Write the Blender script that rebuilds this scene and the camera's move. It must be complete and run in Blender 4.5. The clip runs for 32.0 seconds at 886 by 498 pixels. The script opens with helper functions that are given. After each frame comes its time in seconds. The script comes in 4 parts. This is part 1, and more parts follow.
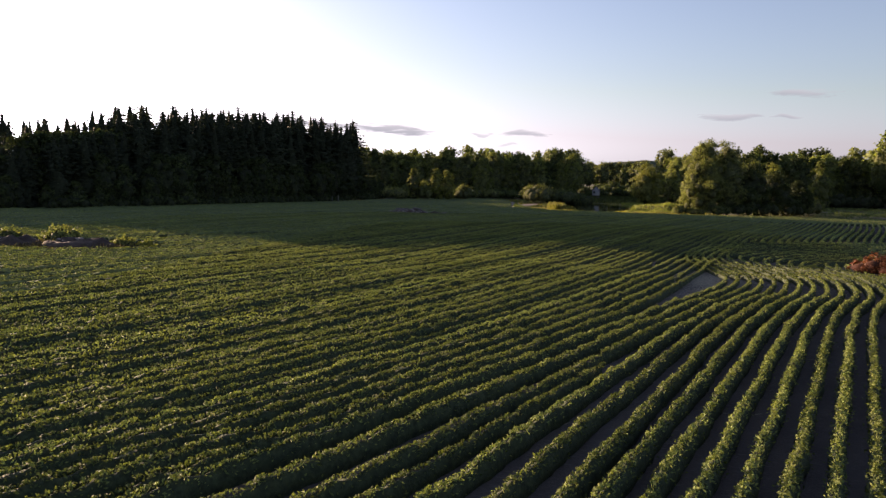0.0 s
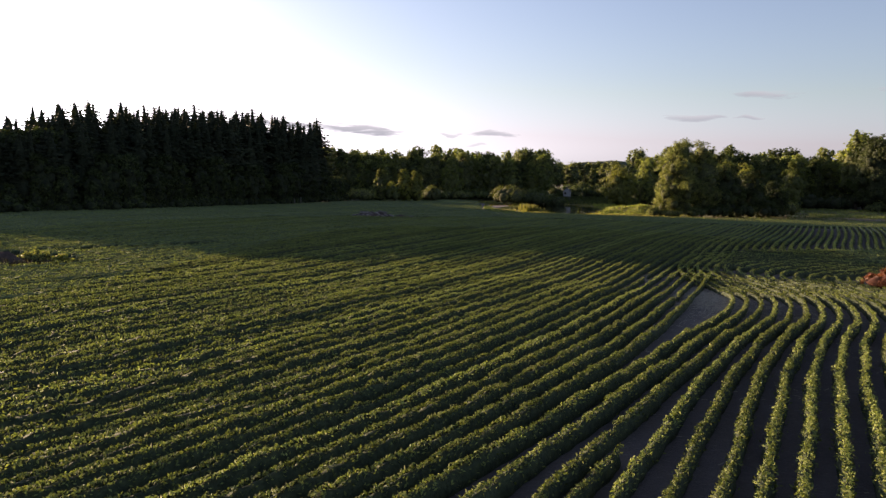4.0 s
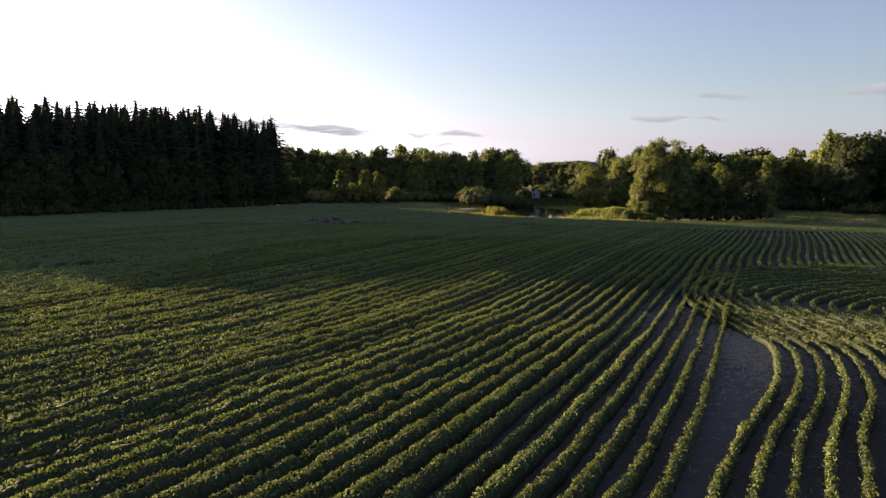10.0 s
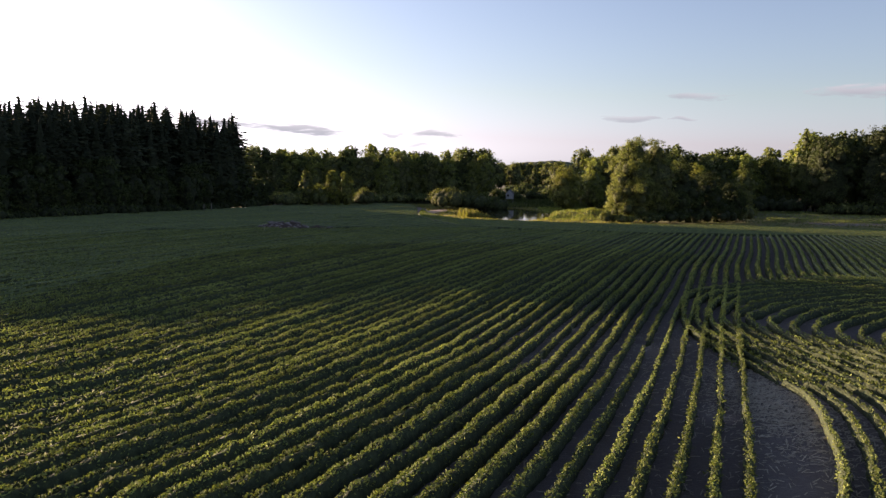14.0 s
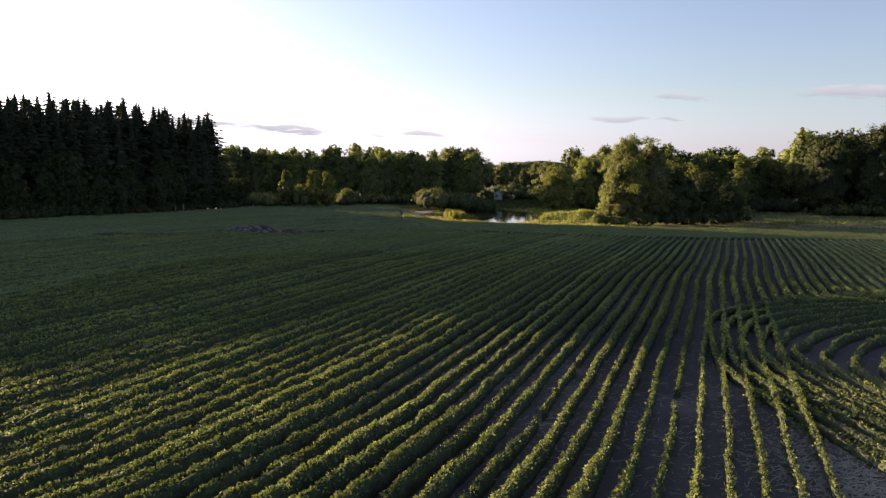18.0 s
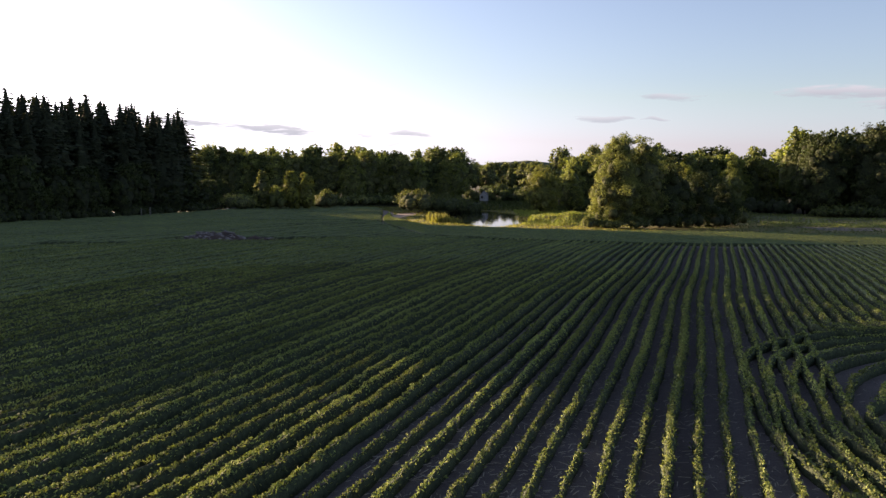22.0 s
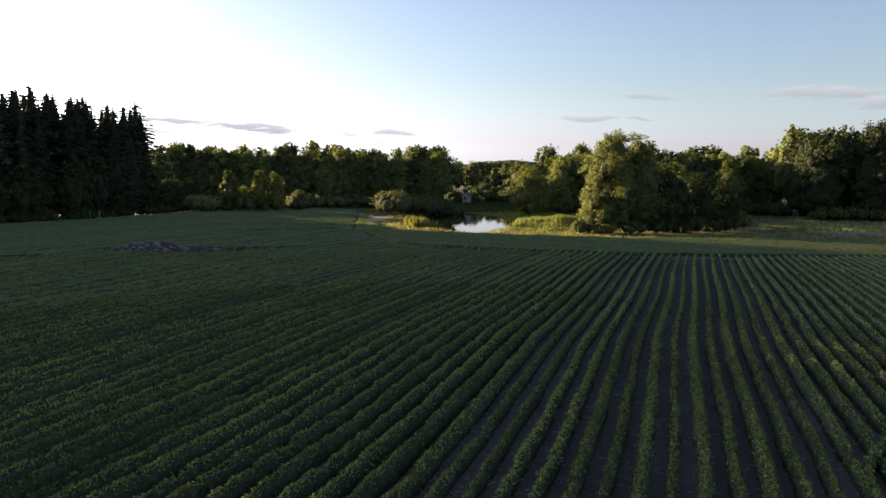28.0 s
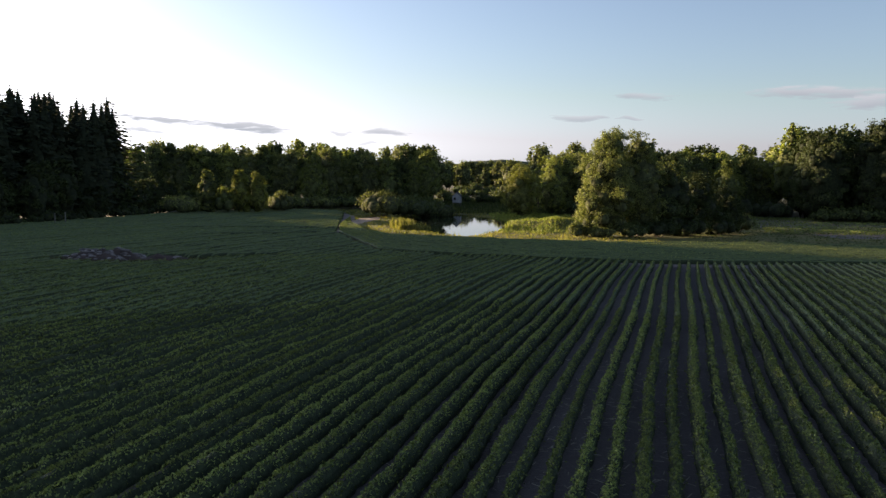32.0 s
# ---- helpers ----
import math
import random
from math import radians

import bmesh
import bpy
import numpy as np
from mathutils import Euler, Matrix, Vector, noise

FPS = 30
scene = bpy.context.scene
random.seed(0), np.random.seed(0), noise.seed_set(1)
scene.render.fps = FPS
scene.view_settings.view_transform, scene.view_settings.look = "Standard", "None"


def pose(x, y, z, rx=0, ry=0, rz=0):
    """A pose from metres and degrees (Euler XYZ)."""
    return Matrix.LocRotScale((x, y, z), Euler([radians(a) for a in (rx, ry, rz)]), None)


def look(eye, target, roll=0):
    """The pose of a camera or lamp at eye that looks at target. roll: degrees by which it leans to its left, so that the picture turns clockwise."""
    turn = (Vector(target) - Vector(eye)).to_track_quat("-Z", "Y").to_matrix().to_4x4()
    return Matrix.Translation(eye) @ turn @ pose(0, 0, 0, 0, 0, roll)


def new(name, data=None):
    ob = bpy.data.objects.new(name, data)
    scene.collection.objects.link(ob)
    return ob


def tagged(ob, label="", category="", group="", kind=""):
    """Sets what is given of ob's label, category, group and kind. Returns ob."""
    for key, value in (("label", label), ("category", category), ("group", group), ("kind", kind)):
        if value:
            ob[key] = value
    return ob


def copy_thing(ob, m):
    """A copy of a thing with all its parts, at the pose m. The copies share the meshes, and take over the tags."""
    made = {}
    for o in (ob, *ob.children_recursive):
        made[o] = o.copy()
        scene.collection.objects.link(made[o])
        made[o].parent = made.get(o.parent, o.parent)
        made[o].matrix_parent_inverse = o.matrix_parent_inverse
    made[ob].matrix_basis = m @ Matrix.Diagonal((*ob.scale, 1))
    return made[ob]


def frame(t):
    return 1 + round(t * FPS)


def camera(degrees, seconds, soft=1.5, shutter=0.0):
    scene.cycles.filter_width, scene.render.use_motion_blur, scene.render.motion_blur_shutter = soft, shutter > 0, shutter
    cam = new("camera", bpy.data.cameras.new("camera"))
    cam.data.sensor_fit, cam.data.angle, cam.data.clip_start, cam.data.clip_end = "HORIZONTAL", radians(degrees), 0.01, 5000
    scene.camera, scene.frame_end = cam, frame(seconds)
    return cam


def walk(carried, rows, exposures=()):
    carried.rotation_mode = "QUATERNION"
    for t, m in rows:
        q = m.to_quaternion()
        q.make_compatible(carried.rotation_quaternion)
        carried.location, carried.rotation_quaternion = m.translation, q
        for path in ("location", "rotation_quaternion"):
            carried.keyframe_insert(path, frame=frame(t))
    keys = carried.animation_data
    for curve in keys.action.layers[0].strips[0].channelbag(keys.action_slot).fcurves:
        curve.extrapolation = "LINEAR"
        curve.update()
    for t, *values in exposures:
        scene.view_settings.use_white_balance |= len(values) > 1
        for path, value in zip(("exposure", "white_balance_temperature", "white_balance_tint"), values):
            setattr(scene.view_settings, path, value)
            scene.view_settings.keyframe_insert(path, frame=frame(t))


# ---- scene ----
cam = camera(65.8, 32.0, soft=1.4)
PATH = [
    (0, (1.80, 0.34, 6.94), (-11.67, 98.85, -3.77), 1.11),
    (0.5, (1.71, 1.20, 6.93), (-10.82, 99.84, -3.74), 1.06),
    (1, (1.62, 2.09, 6.93), (-10.19, 100.82, -3.70), 1.05),
    (1.5, (1.53, 2.98, 6.95), (-9.75, 101.78, -3.65), 1.04),
    (2, (1.46, 3.88, 6.97), (-9.37, 102.73, -3.63), 1.03),
    (2.5, (1.39, 4.79, 7.01), (-9.01, 103.68, -3.59), 1.01),
    (3, (1.34, 5.70, 7.04), (-8.64, 104.63, -3.55), 1.03),
    (3.5, (1.29, 6.62, 7.09), (-8.23, 105.60, -3.52), 1.06),
    (4, (1.26, 7.56, 7.13), (-7.81, 106.59, -3.46), 1.04),
    (4.5, (1.23, 8.53, 7.19), (-7.40, 107.59, -3.40), 1.04),
    (5, (1.22, 9.51, 7.24), (-6.96, 108.61, -3.33), 1.03),
    (5.5, (1.24, 10.49, 7.29), (-6.50, 109.63, -3.28), 1.03),
    (6, (1.28, 11.46, 7.33), (-6.02, 110.63, -3.22), 0.99),
    (6.5, (1.32, 12.42, 7.36), (-5.47, 111.63, -3.19), 1.00),
    (7, (1.36, 13.37, 7.37), (-4.91, 112.61, -3.17), 1.01),
    (7.5, (1.38, 14.30, 7.38), (-4.35, 113.57, -3.16), 1.00),
    (8, (1.38, 15.19, 7.39), (-3.91, 114.50, -3.14), 0.99),
    (8.5, (1.38, 16.07, 7.40), (-3.75, 115.39, -3.12), 0.97),
    (9, (1.40, 16.97, 7.42), (-3.62, 116.29, -3.09), 0.96),
    (9.5, (1.44, 17.89, 7.44), (-3.35, 117.22, -3.07), 0.98),
    (10, (1.49, 18.84, 7.47), (-2.94, 118.19, -3.04), 1.00),
    (10.5, (1.55, 19.80, 7.51), (-2.27, 119.18, -2.97), 0.99),
    (11, (1.63, 20.76, 7.54), (-1.59, 120.16, -2.90), 0.96),
    (11.5, (1.73, 21.69, 7.58), (-1.10, 121.10, -2.88), 0.93),
    (12, (1.84, 22.62, 7.61), (-0.62, 122.03, -2.91), 0.95),
    (12.5, (1.95, 23.55, 7.63), (-0.12, 122.97, -2.92), 1.00),
    (13, (2.05, 24.49, 7.63), (0.39, 123.92, -2.85), 0.98),
    (13.5, (2.15, 25.43, 7.63), (0.94, 124.88, -2.81), 0.93),
    (14, (2.24, 26.38, 7.62), (1.50, 125.83, -2.81), 0.91),
    (14.5, (2.32, 27.33, 7.62), (2.02, 126.78, -2.80), 0.89),
    (15, (2.40, 28.27, 7.62), (2.25, 127.73, -2.80), 0.89),
    (15.5, (2.48, 29.21, 7.62), (2.45, 128.67, -2.79), 0.87),
    (16, (2.56, 30.17, 7.62), (2.61, 129.62, -2.79), 0.87),
    (16.5, (2.65, 31.13, 7.61), (2.77, 130.59, -2.81), 0.88),
    (17, (2.75, 32.10, 7.60), (3.08, 131.56, -2.81), 0.83),
    (17.5, (2.85, 33.07, 7.59), (3.49, 132.53, -2.79), 0.84),
    (18, (2.97, 34.04, 7.60), (3.89, 133.50, -2.79), 0.92),
    (18.5, (3.09, 35.01, 7.61), (4.26, 134.46, -2.81), 0.97),
    (19, (3.22, 35.97, 7.64), (4.59, 135.42, -2.81), 0.89),
    (19.5, (3.34, 36.95, 7.68), (4.92, 136.39, -2.79), 0.84),
    (20, (3.47, 37.93, 7.71), (5.34, 137.37, -2.73), 0.85),
    (20.5, (3.60, 38.92, 7.74), (5.69, 138.36, -2.68), 0.87),
    (21, (3.72, 39.91, 7.76), (6.08, 139.34, -2.60), 0.88),
    (21.5, (3.85, 40.88, 7.80), (6.46, 140.31, -2.52), 0.87),
    (22, (3.98, 41.84, 7.84), (6.79, 141.26, -2.52), 0.83),
    (22.5, (4.11, 42.79, 7.89), (7.14, 142.20, -2.49), 0.80),
    (23, (4.25, 43.73, 7.94), (7.40, 143.14, -2.49), 0.84),
    (23.5, (4.39, 44.69, 8.00), (7.67, 144.09, -2.48), 0.88),
    (24, (4.53, 45.66, 8.04), (8.00, 145.05, -2.44), 0.89),
    (24.5, (4.68, 46.64, 8.07), (8.32, 146.02, -2.42), 0.90),
    (25, (4.81, 47.61, 8.09), (8.64, 146.98, -2.40), 0.89),
    (25.5, (4.94, 48.56, 8.10), (9.00, 147.93, -2.34), 0.88),
    (26, (5.06, 49.50, 8.10), (9.31, 148.86, -2.36), 0.90),
    (26.5, (5.17, 50.43, 8.09), (9.64, 149.78, -2.35), 0.90),
    (27, (5.28, 51.37, 8.09), (9.96, 150.71, -2.34), 0.90),
    (27.5, (5.40, 52.33, 8.10), (10.27, 151.66, -2.33), 0.90),
    (28, (5.51, 53.30, 8.11), (10.58, 152.62, -2.33), 0.91),
    (28.5, (5.63, 54.27, 8.13), (10.90, 153.58, -2.36), 0.90),
    (29, (5.76, 55.24, 8.14), (11.18, 154.54, -2.36), 0.90),
    (29.5, (5.88, 56.19, 8.16), (11.43, 155.48, -2.35), 0.88),
    (30, (5.99, 57.11, 8.17), (11.67, 156.40, -2.36), 0.87),
    (30.5, (6.10, 58.01, 8.18), (11.96, 157.28, -2.38), 0.87),
    (31, (6.20, 58.89, 8.18), (12.29, 158.15, -2.37), 0.89),
    (31.5, (6.29, 59.75, 8.18), (12.57, 159.00, -2.33), 0.91),
    (32, (6.37, 60.61, 8.17), (12.74, 159.85, -2.31), 0.93),
]
EXPOSURES = [(0.0, 2.38, 6550, 27), (3.5, 2.38, 6550, 26), (6.0, 2.37, 6500, 25), (14.0, 2.46, 6500, 25), (20.0, 2.64, 6500, 25), (26.0, 2.62, 6450, 21), (32.0, 2.45, 6350, 17)]
walk(cam, [(t, look(eye, target, roll)) for t, eye, target, roll in PATH], EXPOSURES)

# ---- sky and sun ----
SUN_BEARING = -54.0   # degrees from +y towards +x
SUN_HEIGHT = 7.35
world = bpy.data.worlds.new("evening_sky")
scene.world = world
world.use_nodes = True
wn, wl = world.node_tree.nodes, world.node_tree.links
sky = wn.new("ShaderNodeTexSky")
sky.sky_type = "NISHITA"
sky.sun_disc = False
sky.sun_elevation = radians(SUN_HEIGHT)
sky.sun_rotation = radians(SUN_BEARING)
sky.altitude = 100.0
sky.air_density = 1.0
sky.dust_density = 1.3
sky.ozone_density = 1.6
wn["Background"].inputs[1].default_value = 0.0425
pale = wn.new("ShaderNodeHueSaturation")
pale.inputs["Saturation"].default_value = 0.82
split, join = wn.new("ShaderNodeSeparateColor"), wn.new("ShaderNodeCombineColor")
half, least = wn.new("ShaderNodeMath"), wn.new("ShaderNodeMath")
half.operation, least.operation = "MULTIPLY", "MAXIMUM"
half.inputs[1].default_value = 0.90
haze = wn.new("ShaderNodeGamma")
haze.inputs[1].default_value = 1.12
wl.new(sky.outputs[0], haze.inputs[0])
wl.new(haze.outputs[0], split.inputs[0])
even, warm = wn.new("ShaderNodeMath"), wn.new("ShaderNodeMath")
even.operation, warm.operation = "MULTIPLY", "MAXIMUM"
even.inputs[1].default_value = 1.0
wl.new(split.outputs[0], even.inputs[0])
wl.new(even.outputs[0], warm.inputs[0])
wl.new(split.outputs[1], warm.inputs[1])
wl.new(warm.outputs[0], half.inputs[0])
wl.new(half.outputs[0], least.inputs[0])
wl.new(split.outputs[2], least.inputs[1])
wl.new(split.outputs[0], join.inputs[0])
wl.new(warm.outputs[0], join.inputs[1])
wl.new(least.outputs[0], join.inputs[2])
wl.new(join.outputs[0], pale.inputs["Color"])
hue = wn.new("ShaderNodeMix")
hue.data_type, hue.blend_type = "RGBA", "MULTIPLY"
hue.inputs[0].default_value = 1.0
hue.inputs[7].default_value = (0.955, 0.968, 1.045, 1)
wl.new(pale.outputs[0], hue.inputs[6])
wl.new(hue.outputs[2], wn["Background"].inputs[0])

sun = new("sun", bpy.data.lights.new("sun", "SUN"))
sun.data.energy = 3.5
sun.data.angle = radians(0.6)
sun.data.color = (1.0, 0.765, 0.47)
sb, se = radians(SUN_BEARING), radians(SUN_HEIGHT)
sun_way = Vector((math.sin(sb) * math.cos(se), math.cos(sb) * math.cos(se), math.sin(se)))
sun.matrix_world = look(sun_way * 300, (0, 0, 0))


# ---- materials ----
def nodes_of(name):
    m = bpy.data.materials.new(name)
    m.use_nodes = True
    return m, m.node_tree.nodes, m.node_tree.links


def ramp(n, l, fac, stops):
    r = n.new("ShaderNodeValToRGB")
    while len(r.color_ramp.elements) < len(stops):
        r.color_ramp.elements.new(0.5)
    for e, (p, c) in zip(r.color_ramp.elements, stops):
        e.position, e.color = p, (*c, 1)
    l.new(fac, r.inputs[0])
    return r.outputs[0]


def grain(n, l, scale, detail=4.0, rough=0.55, coords=None):
    t = n.new("ShaderNodeTexNoise")
    t.inputs["Scale"].default_value = scale
    t.inputs["Detail"].default_value = detail
    t.inputs["Roughness"].default_value = rough
    l.new(coords, t.inputs["Vector"])
    return t.outputs[0]


def place_of(n):
    g = n.new("ShaderNodeNewGeometry")
    return g.outputs["Position"]


def blend(n, l, fac, a, b, mode="MIX"):
    m = n.new("ShaderNodeMix")
    m.data_type, m.blend_type = "RGBA", mode
    for i, v in ((0, fac), (6, a), (7, b)):
        if isinstance(v, (int, float)):
            m.inputs[i].default_value = v
        elif isinstance(v, tuple):
            m.inputs[i].default_value = (*v, 1)
        else:
            l.new(v, m.inputs[i])
    return m.outputs[2]


def solid(name, stops, scale=3.0, rough=0.8, bump=0.3, fine=30.0, metal=0.0):
    """A matt surface: colours by a coarse noise, relief by a fine one."""
    m, n, l = nodes_of(name)
    p = place_of(n)
    b = n["Principled BSDF"]
    coarse, small = grain(n, l, scale, coords=p), grain(n, l, fine, coords=p)
    col = ramp(n, l, coarse, stops)
    col = blend(n, l, 0.35, col, ramp(n, l, small, [(0.25, (0.25, 0.25, 0.25)), (0.75, (1, 1, 1))]), "MULTIPLY")
    l.new(col, b.inputs["Base Color"])
    b.inputs["Roughness"].default_value = rough
    b.inputs["Metallic"].default_value = metal
    b.inputs["Specular IOR Level"].default_value = 0.25
    k = n.new("ShaderNodeBump")
    k.inputs["Strength"].default_value = bump
    k.inputs["Distance"].default_value = 0.05
    l.new(small, k.inputs["Height"])
    l.new(k.outputs[0], b.inputs["Normal"])
    return m


def leafy(name, dark, light, glow=0.45, patch=0.15, gloss=0.45, shine=0.14):
    """Leaves: every leaf its own tint, patches over the whole plant, light shining through."""
    m, n, l = nodes_of(name)
    g = n.new("ShaderNodeNewGeometry")
    o = n.new("ShaderNodeObjectInfo")
    b = n["Principled BSDF"]
    col = ramp(n, l, g.outputs["Random Per Island"], [(0.0, dark), (1.0, light)])
    big = grain(n, l, patch, coords=g.outputs["Position"])
    col = blend(n, l, 0.6, col, ramp(n, l, big, [(0.3, (0.5, 0.55, 0.5)), (0.7, (1.15, 1.1, 0.9))]), "MULTIPLY")
    hs = n.new("ShaderNodeHueSaturation")
    mr = n.new("ShaderNodeMapRange")
    mr.inputs["To Min"].default_value, mr.inputs["To Max"].default_value = 0.72, 1.2
    l.new(o.outputs["Random"], mr.inputs["Value"])
    l.new(mr.outputs[0], hs.inputs["Value"])
    l.new(col, hs.inputs["Color"])
    l.new(hs.outputs[0], b.inputs["Base Color"])
    b.inputs["Roughness"].default_value = gloss
    b.inputs["Specular IOR Level"].default_value = shine
    t = n.new("ShaderNodeBsdfTranslucent")
    l.new(blend(n, l, 1.0, hs.outputs[0], (1.15, 1.22, 0.6), "MULTIPLY"), t.inputs[0])
    mix = n.new("ShaderNodeMixShader")
    mix.inputs[0].default_value = glow
    l.new(b.outputs[0], mix.inputs[1])
    l.new(t.outputs[0], mix.inputs[2])
    l.new(mix.outputs[0], n["Material Output"].inputs[0])
    return m


def soil_material():
    m, n, l = nodes_of("field_soil")
    p = place_of(n)
    b = n["Principled BSDF"]
    wide, mid, small = (grain(n, l, s, 5.0, 0.6, p) for s in (0.06, 0.9, 14.0))
    col = ramp(n, l, mid, [(0.3, (0.061, 0.050, 0.044)), (0.7, (0.123, 0.100, 0.088))])
    col = blend(n, l, wide, col, (0.149, 0.122, 0.108))
    stretch = n.new("ShaderNodeMapping")
    stretch.inputs["Rotation"].default_value = (0, 0, 0.7)
    stretch.inputs["Scale"].default_value = (3.0, 26.0, 1.0)
    l.new(p, stretch.inputs[0])
    straw = grain(n, l, 1.0, 2.0, 0.4, stretch.outputs[0])
    col = blend(n, l, ramp(n, l, straw, [(0.62, (0, 0, 0)), (0.68, (1, 1, 1))]), col, (0.20, 0.175, 0.15))
    col = blend(n, l, 0.5, col, ramp(n, l, small, [(0.3, (0.45, 0.45, 0.45)), (0.7, (1, 1, 1))]), "MULTIPLY")
    l.new(col, b.inputs["Base Color"])
    b.inputs["Roughness"].default_value = 0.95
    k = n.new("ShaderNodeBump")
    k.inputs["Strength"].default_value = 0.8
    k.inputs["Distance"].default_value = 0.08
    l.new(small, k.inputs["Height"])
    l.new(k.outputs[0], b.inputs["Normal"])
    return m


SOIL = soil_material()
MEADOW = solid("meadow_turf", [(0.3, (0.07, 0.085, 0.02)), (0.55, (0.14, 0.13, 0.035)), (0.75, (0.20, 0.155, 0.06))], 0.25, 0.95, 0.8, 6.0)
SAND = solid("sandy_track", [(0.3, (0.26, 0.18, 0.13)), (0.7, (0.42, 0.31, 0.23))], 0.5, 0.95, 0.5, 9.0)
WOODFLOOR = solid("forest_floor", [(0.3, (0.03, 0.035, 0.015)), (0.7, (0.07, 0.065, 0.03))], 0.3, 0.95, 0.6, 5.0)
SOY = leafy("soybean_leaf", (0.118, 0.152, 0.056), (0.276, 0.314, 0.104), 0.24, 0.12, 0.75, 0.10)
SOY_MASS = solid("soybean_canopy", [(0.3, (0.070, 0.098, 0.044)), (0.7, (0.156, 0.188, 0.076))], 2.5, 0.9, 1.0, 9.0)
# darkened leaf colour: the shade in the furrows is put into it
SOY_SHADE = solid("soybean_inside_shade", [(0.3, (0.026, 0.035, 0.018)), (0.7, (0.066, 0.082, 0.035))], 5.0, 0.9, 1.0, 11.0)
SPRUCE = leafy("spruce_needles", (0.020, 0.028, 0.017), (0.049, 0.058, 0.033), 0.1, 0.2, 0.8)
OAK = leafy("dark_broad_leaf", (0.054, 0.073, 0.026), (0.130, 0.155, 0.054), 0.28, 0.12, 0.6)
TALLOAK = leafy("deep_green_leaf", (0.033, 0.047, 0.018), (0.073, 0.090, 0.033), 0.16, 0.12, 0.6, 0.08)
# broad leaf with shade put into its colour, for wood edge and bushes
SHADEOAK = leafy("shaded_broad_leaf", (0.031, 0.043, 0.019), (0.071, 0.087, 0.036), 0.2, 0.12, 0.7, 0.05)
ASPEN = leafy("light_broad_leaf", (0.120, 0.148, 0.047), (0.265, 0.288, 0.092), 0.42, 0.12, 0.6)
WILLOW = leafy("grey_willow_leaf", (0.088, 0.104, 0.040), (0.235, 0.250, 0.096), 0.42, 0.2, 0.6)
YELLOW = leafy("yellow_green_leaf", (0.143, 0.160, 0.039), (0.286, 0.286, 0.077), 0.35, 0.2, 0.6)
RUST = leafy("rust_red_leaf", (0.12, 0.04, 0.022), (0.22, 0.08, 0.04), 0.3, 0.3)
RUSTGREEN = leafy("dull_weed_leaf", (0.06, 0.05, 0.035), (0.13, 0.11, 0.065), 0.3, 0.3)
GRASS = leafy("tall_grass_blade", (0.12, 0.13, 0.03), (0.30, 0.27, 0.09), 0.45, 0.1, 0.6)
REED = leafy("green_reed_blade", (0.12, 0.155, 0.038), (0.26, 0.28, 0.075), 0.4, 0.1, 0.6)


def shaded_bulk_of(name, dark, light):
    """The closed leafage behind the outer leaves: mottled, deeply pitted, its colour cut down for the shade inside the
    crown.
    """
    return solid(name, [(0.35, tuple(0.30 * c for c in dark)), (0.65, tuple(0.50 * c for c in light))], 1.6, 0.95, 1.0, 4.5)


BULK = {m.name: shaded_bulk_of(m.name + "_shaded_mass", d, e) for m, d, e in (
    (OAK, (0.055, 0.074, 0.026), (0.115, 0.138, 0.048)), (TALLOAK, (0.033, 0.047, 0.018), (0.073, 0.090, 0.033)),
    (SHADEOAK, (0.031, 0.043, 0.019), (0.071, 0.087, 0.036)), (ASPEN, (0.105, 0.131, 0.042), (0.212, 0.232, 0.076)),
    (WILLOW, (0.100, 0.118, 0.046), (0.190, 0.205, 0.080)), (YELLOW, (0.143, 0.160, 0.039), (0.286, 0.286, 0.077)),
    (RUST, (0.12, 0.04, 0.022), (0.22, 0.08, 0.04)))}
# near-black in place of the shade deep inside a crown
INNER_SHADE = solid("crown_inside_shade", [(0.3, (0.013, 0.018, 0.009)), (0.7, (0.031, 0.038, 0.018))], 1.5, 0.95, 1.0, 5.0)
BARK = solid("bark", [(0.3, (0.06, 0.05, 0.04)), (0.7, (0.16, 0.13, 0.10))], 2.0, 0.95, 0.8, 12.0)


# ---- mesh helpers ----
rng = np.random.default_rng(7)


def mesh_from(name, verts, quads, mats, slots=None, smooth=False, normals=None):
    me = bpy.data.meshes.new(name)
    verts, quads = np.asarray(verts, np.float32), np.asarray(quads, np.int32)
    nq = len(quads)
    me.vertices.add(len(verts))
    me.vertices.foreach_set("co", verts.ravel())
    me.loops.add(nq * 4)
    me.loops.foreach_set("vertex_index", quads.ravel())
    me.polygons.add(nq)
    me.polygons.foreach_set("loop_start", np.arange(0, nq * 4, 4, dtype=np.int32))
    me.polygons.foreach_set("loop_total", np.full(nq, 4, np.int32))
    for m in mats:
        me.materials.append(m)
    if slots is not None:
        me.polygons.foreach_set("material_index", np.asarray(slots, np.int32))
    me.polygons.foreach_set("use_smooth", np.full(nq, smooth or normals is not None))
    me.update(calc_edges=True)
    if normals is not None:
        me.attributes.new("custom_normal", "FLOAT_VECTOR", "POINT").data.foreach_set("vector", np.asarray(normals, np.float32).ravel())
    return me


def part(name, me, parent, label="", m=None):
    ob = new(name, me)
    ob.parent = parent
    if m is not None:
        ob.matrix_basis = m
    return tagged(ob, label)


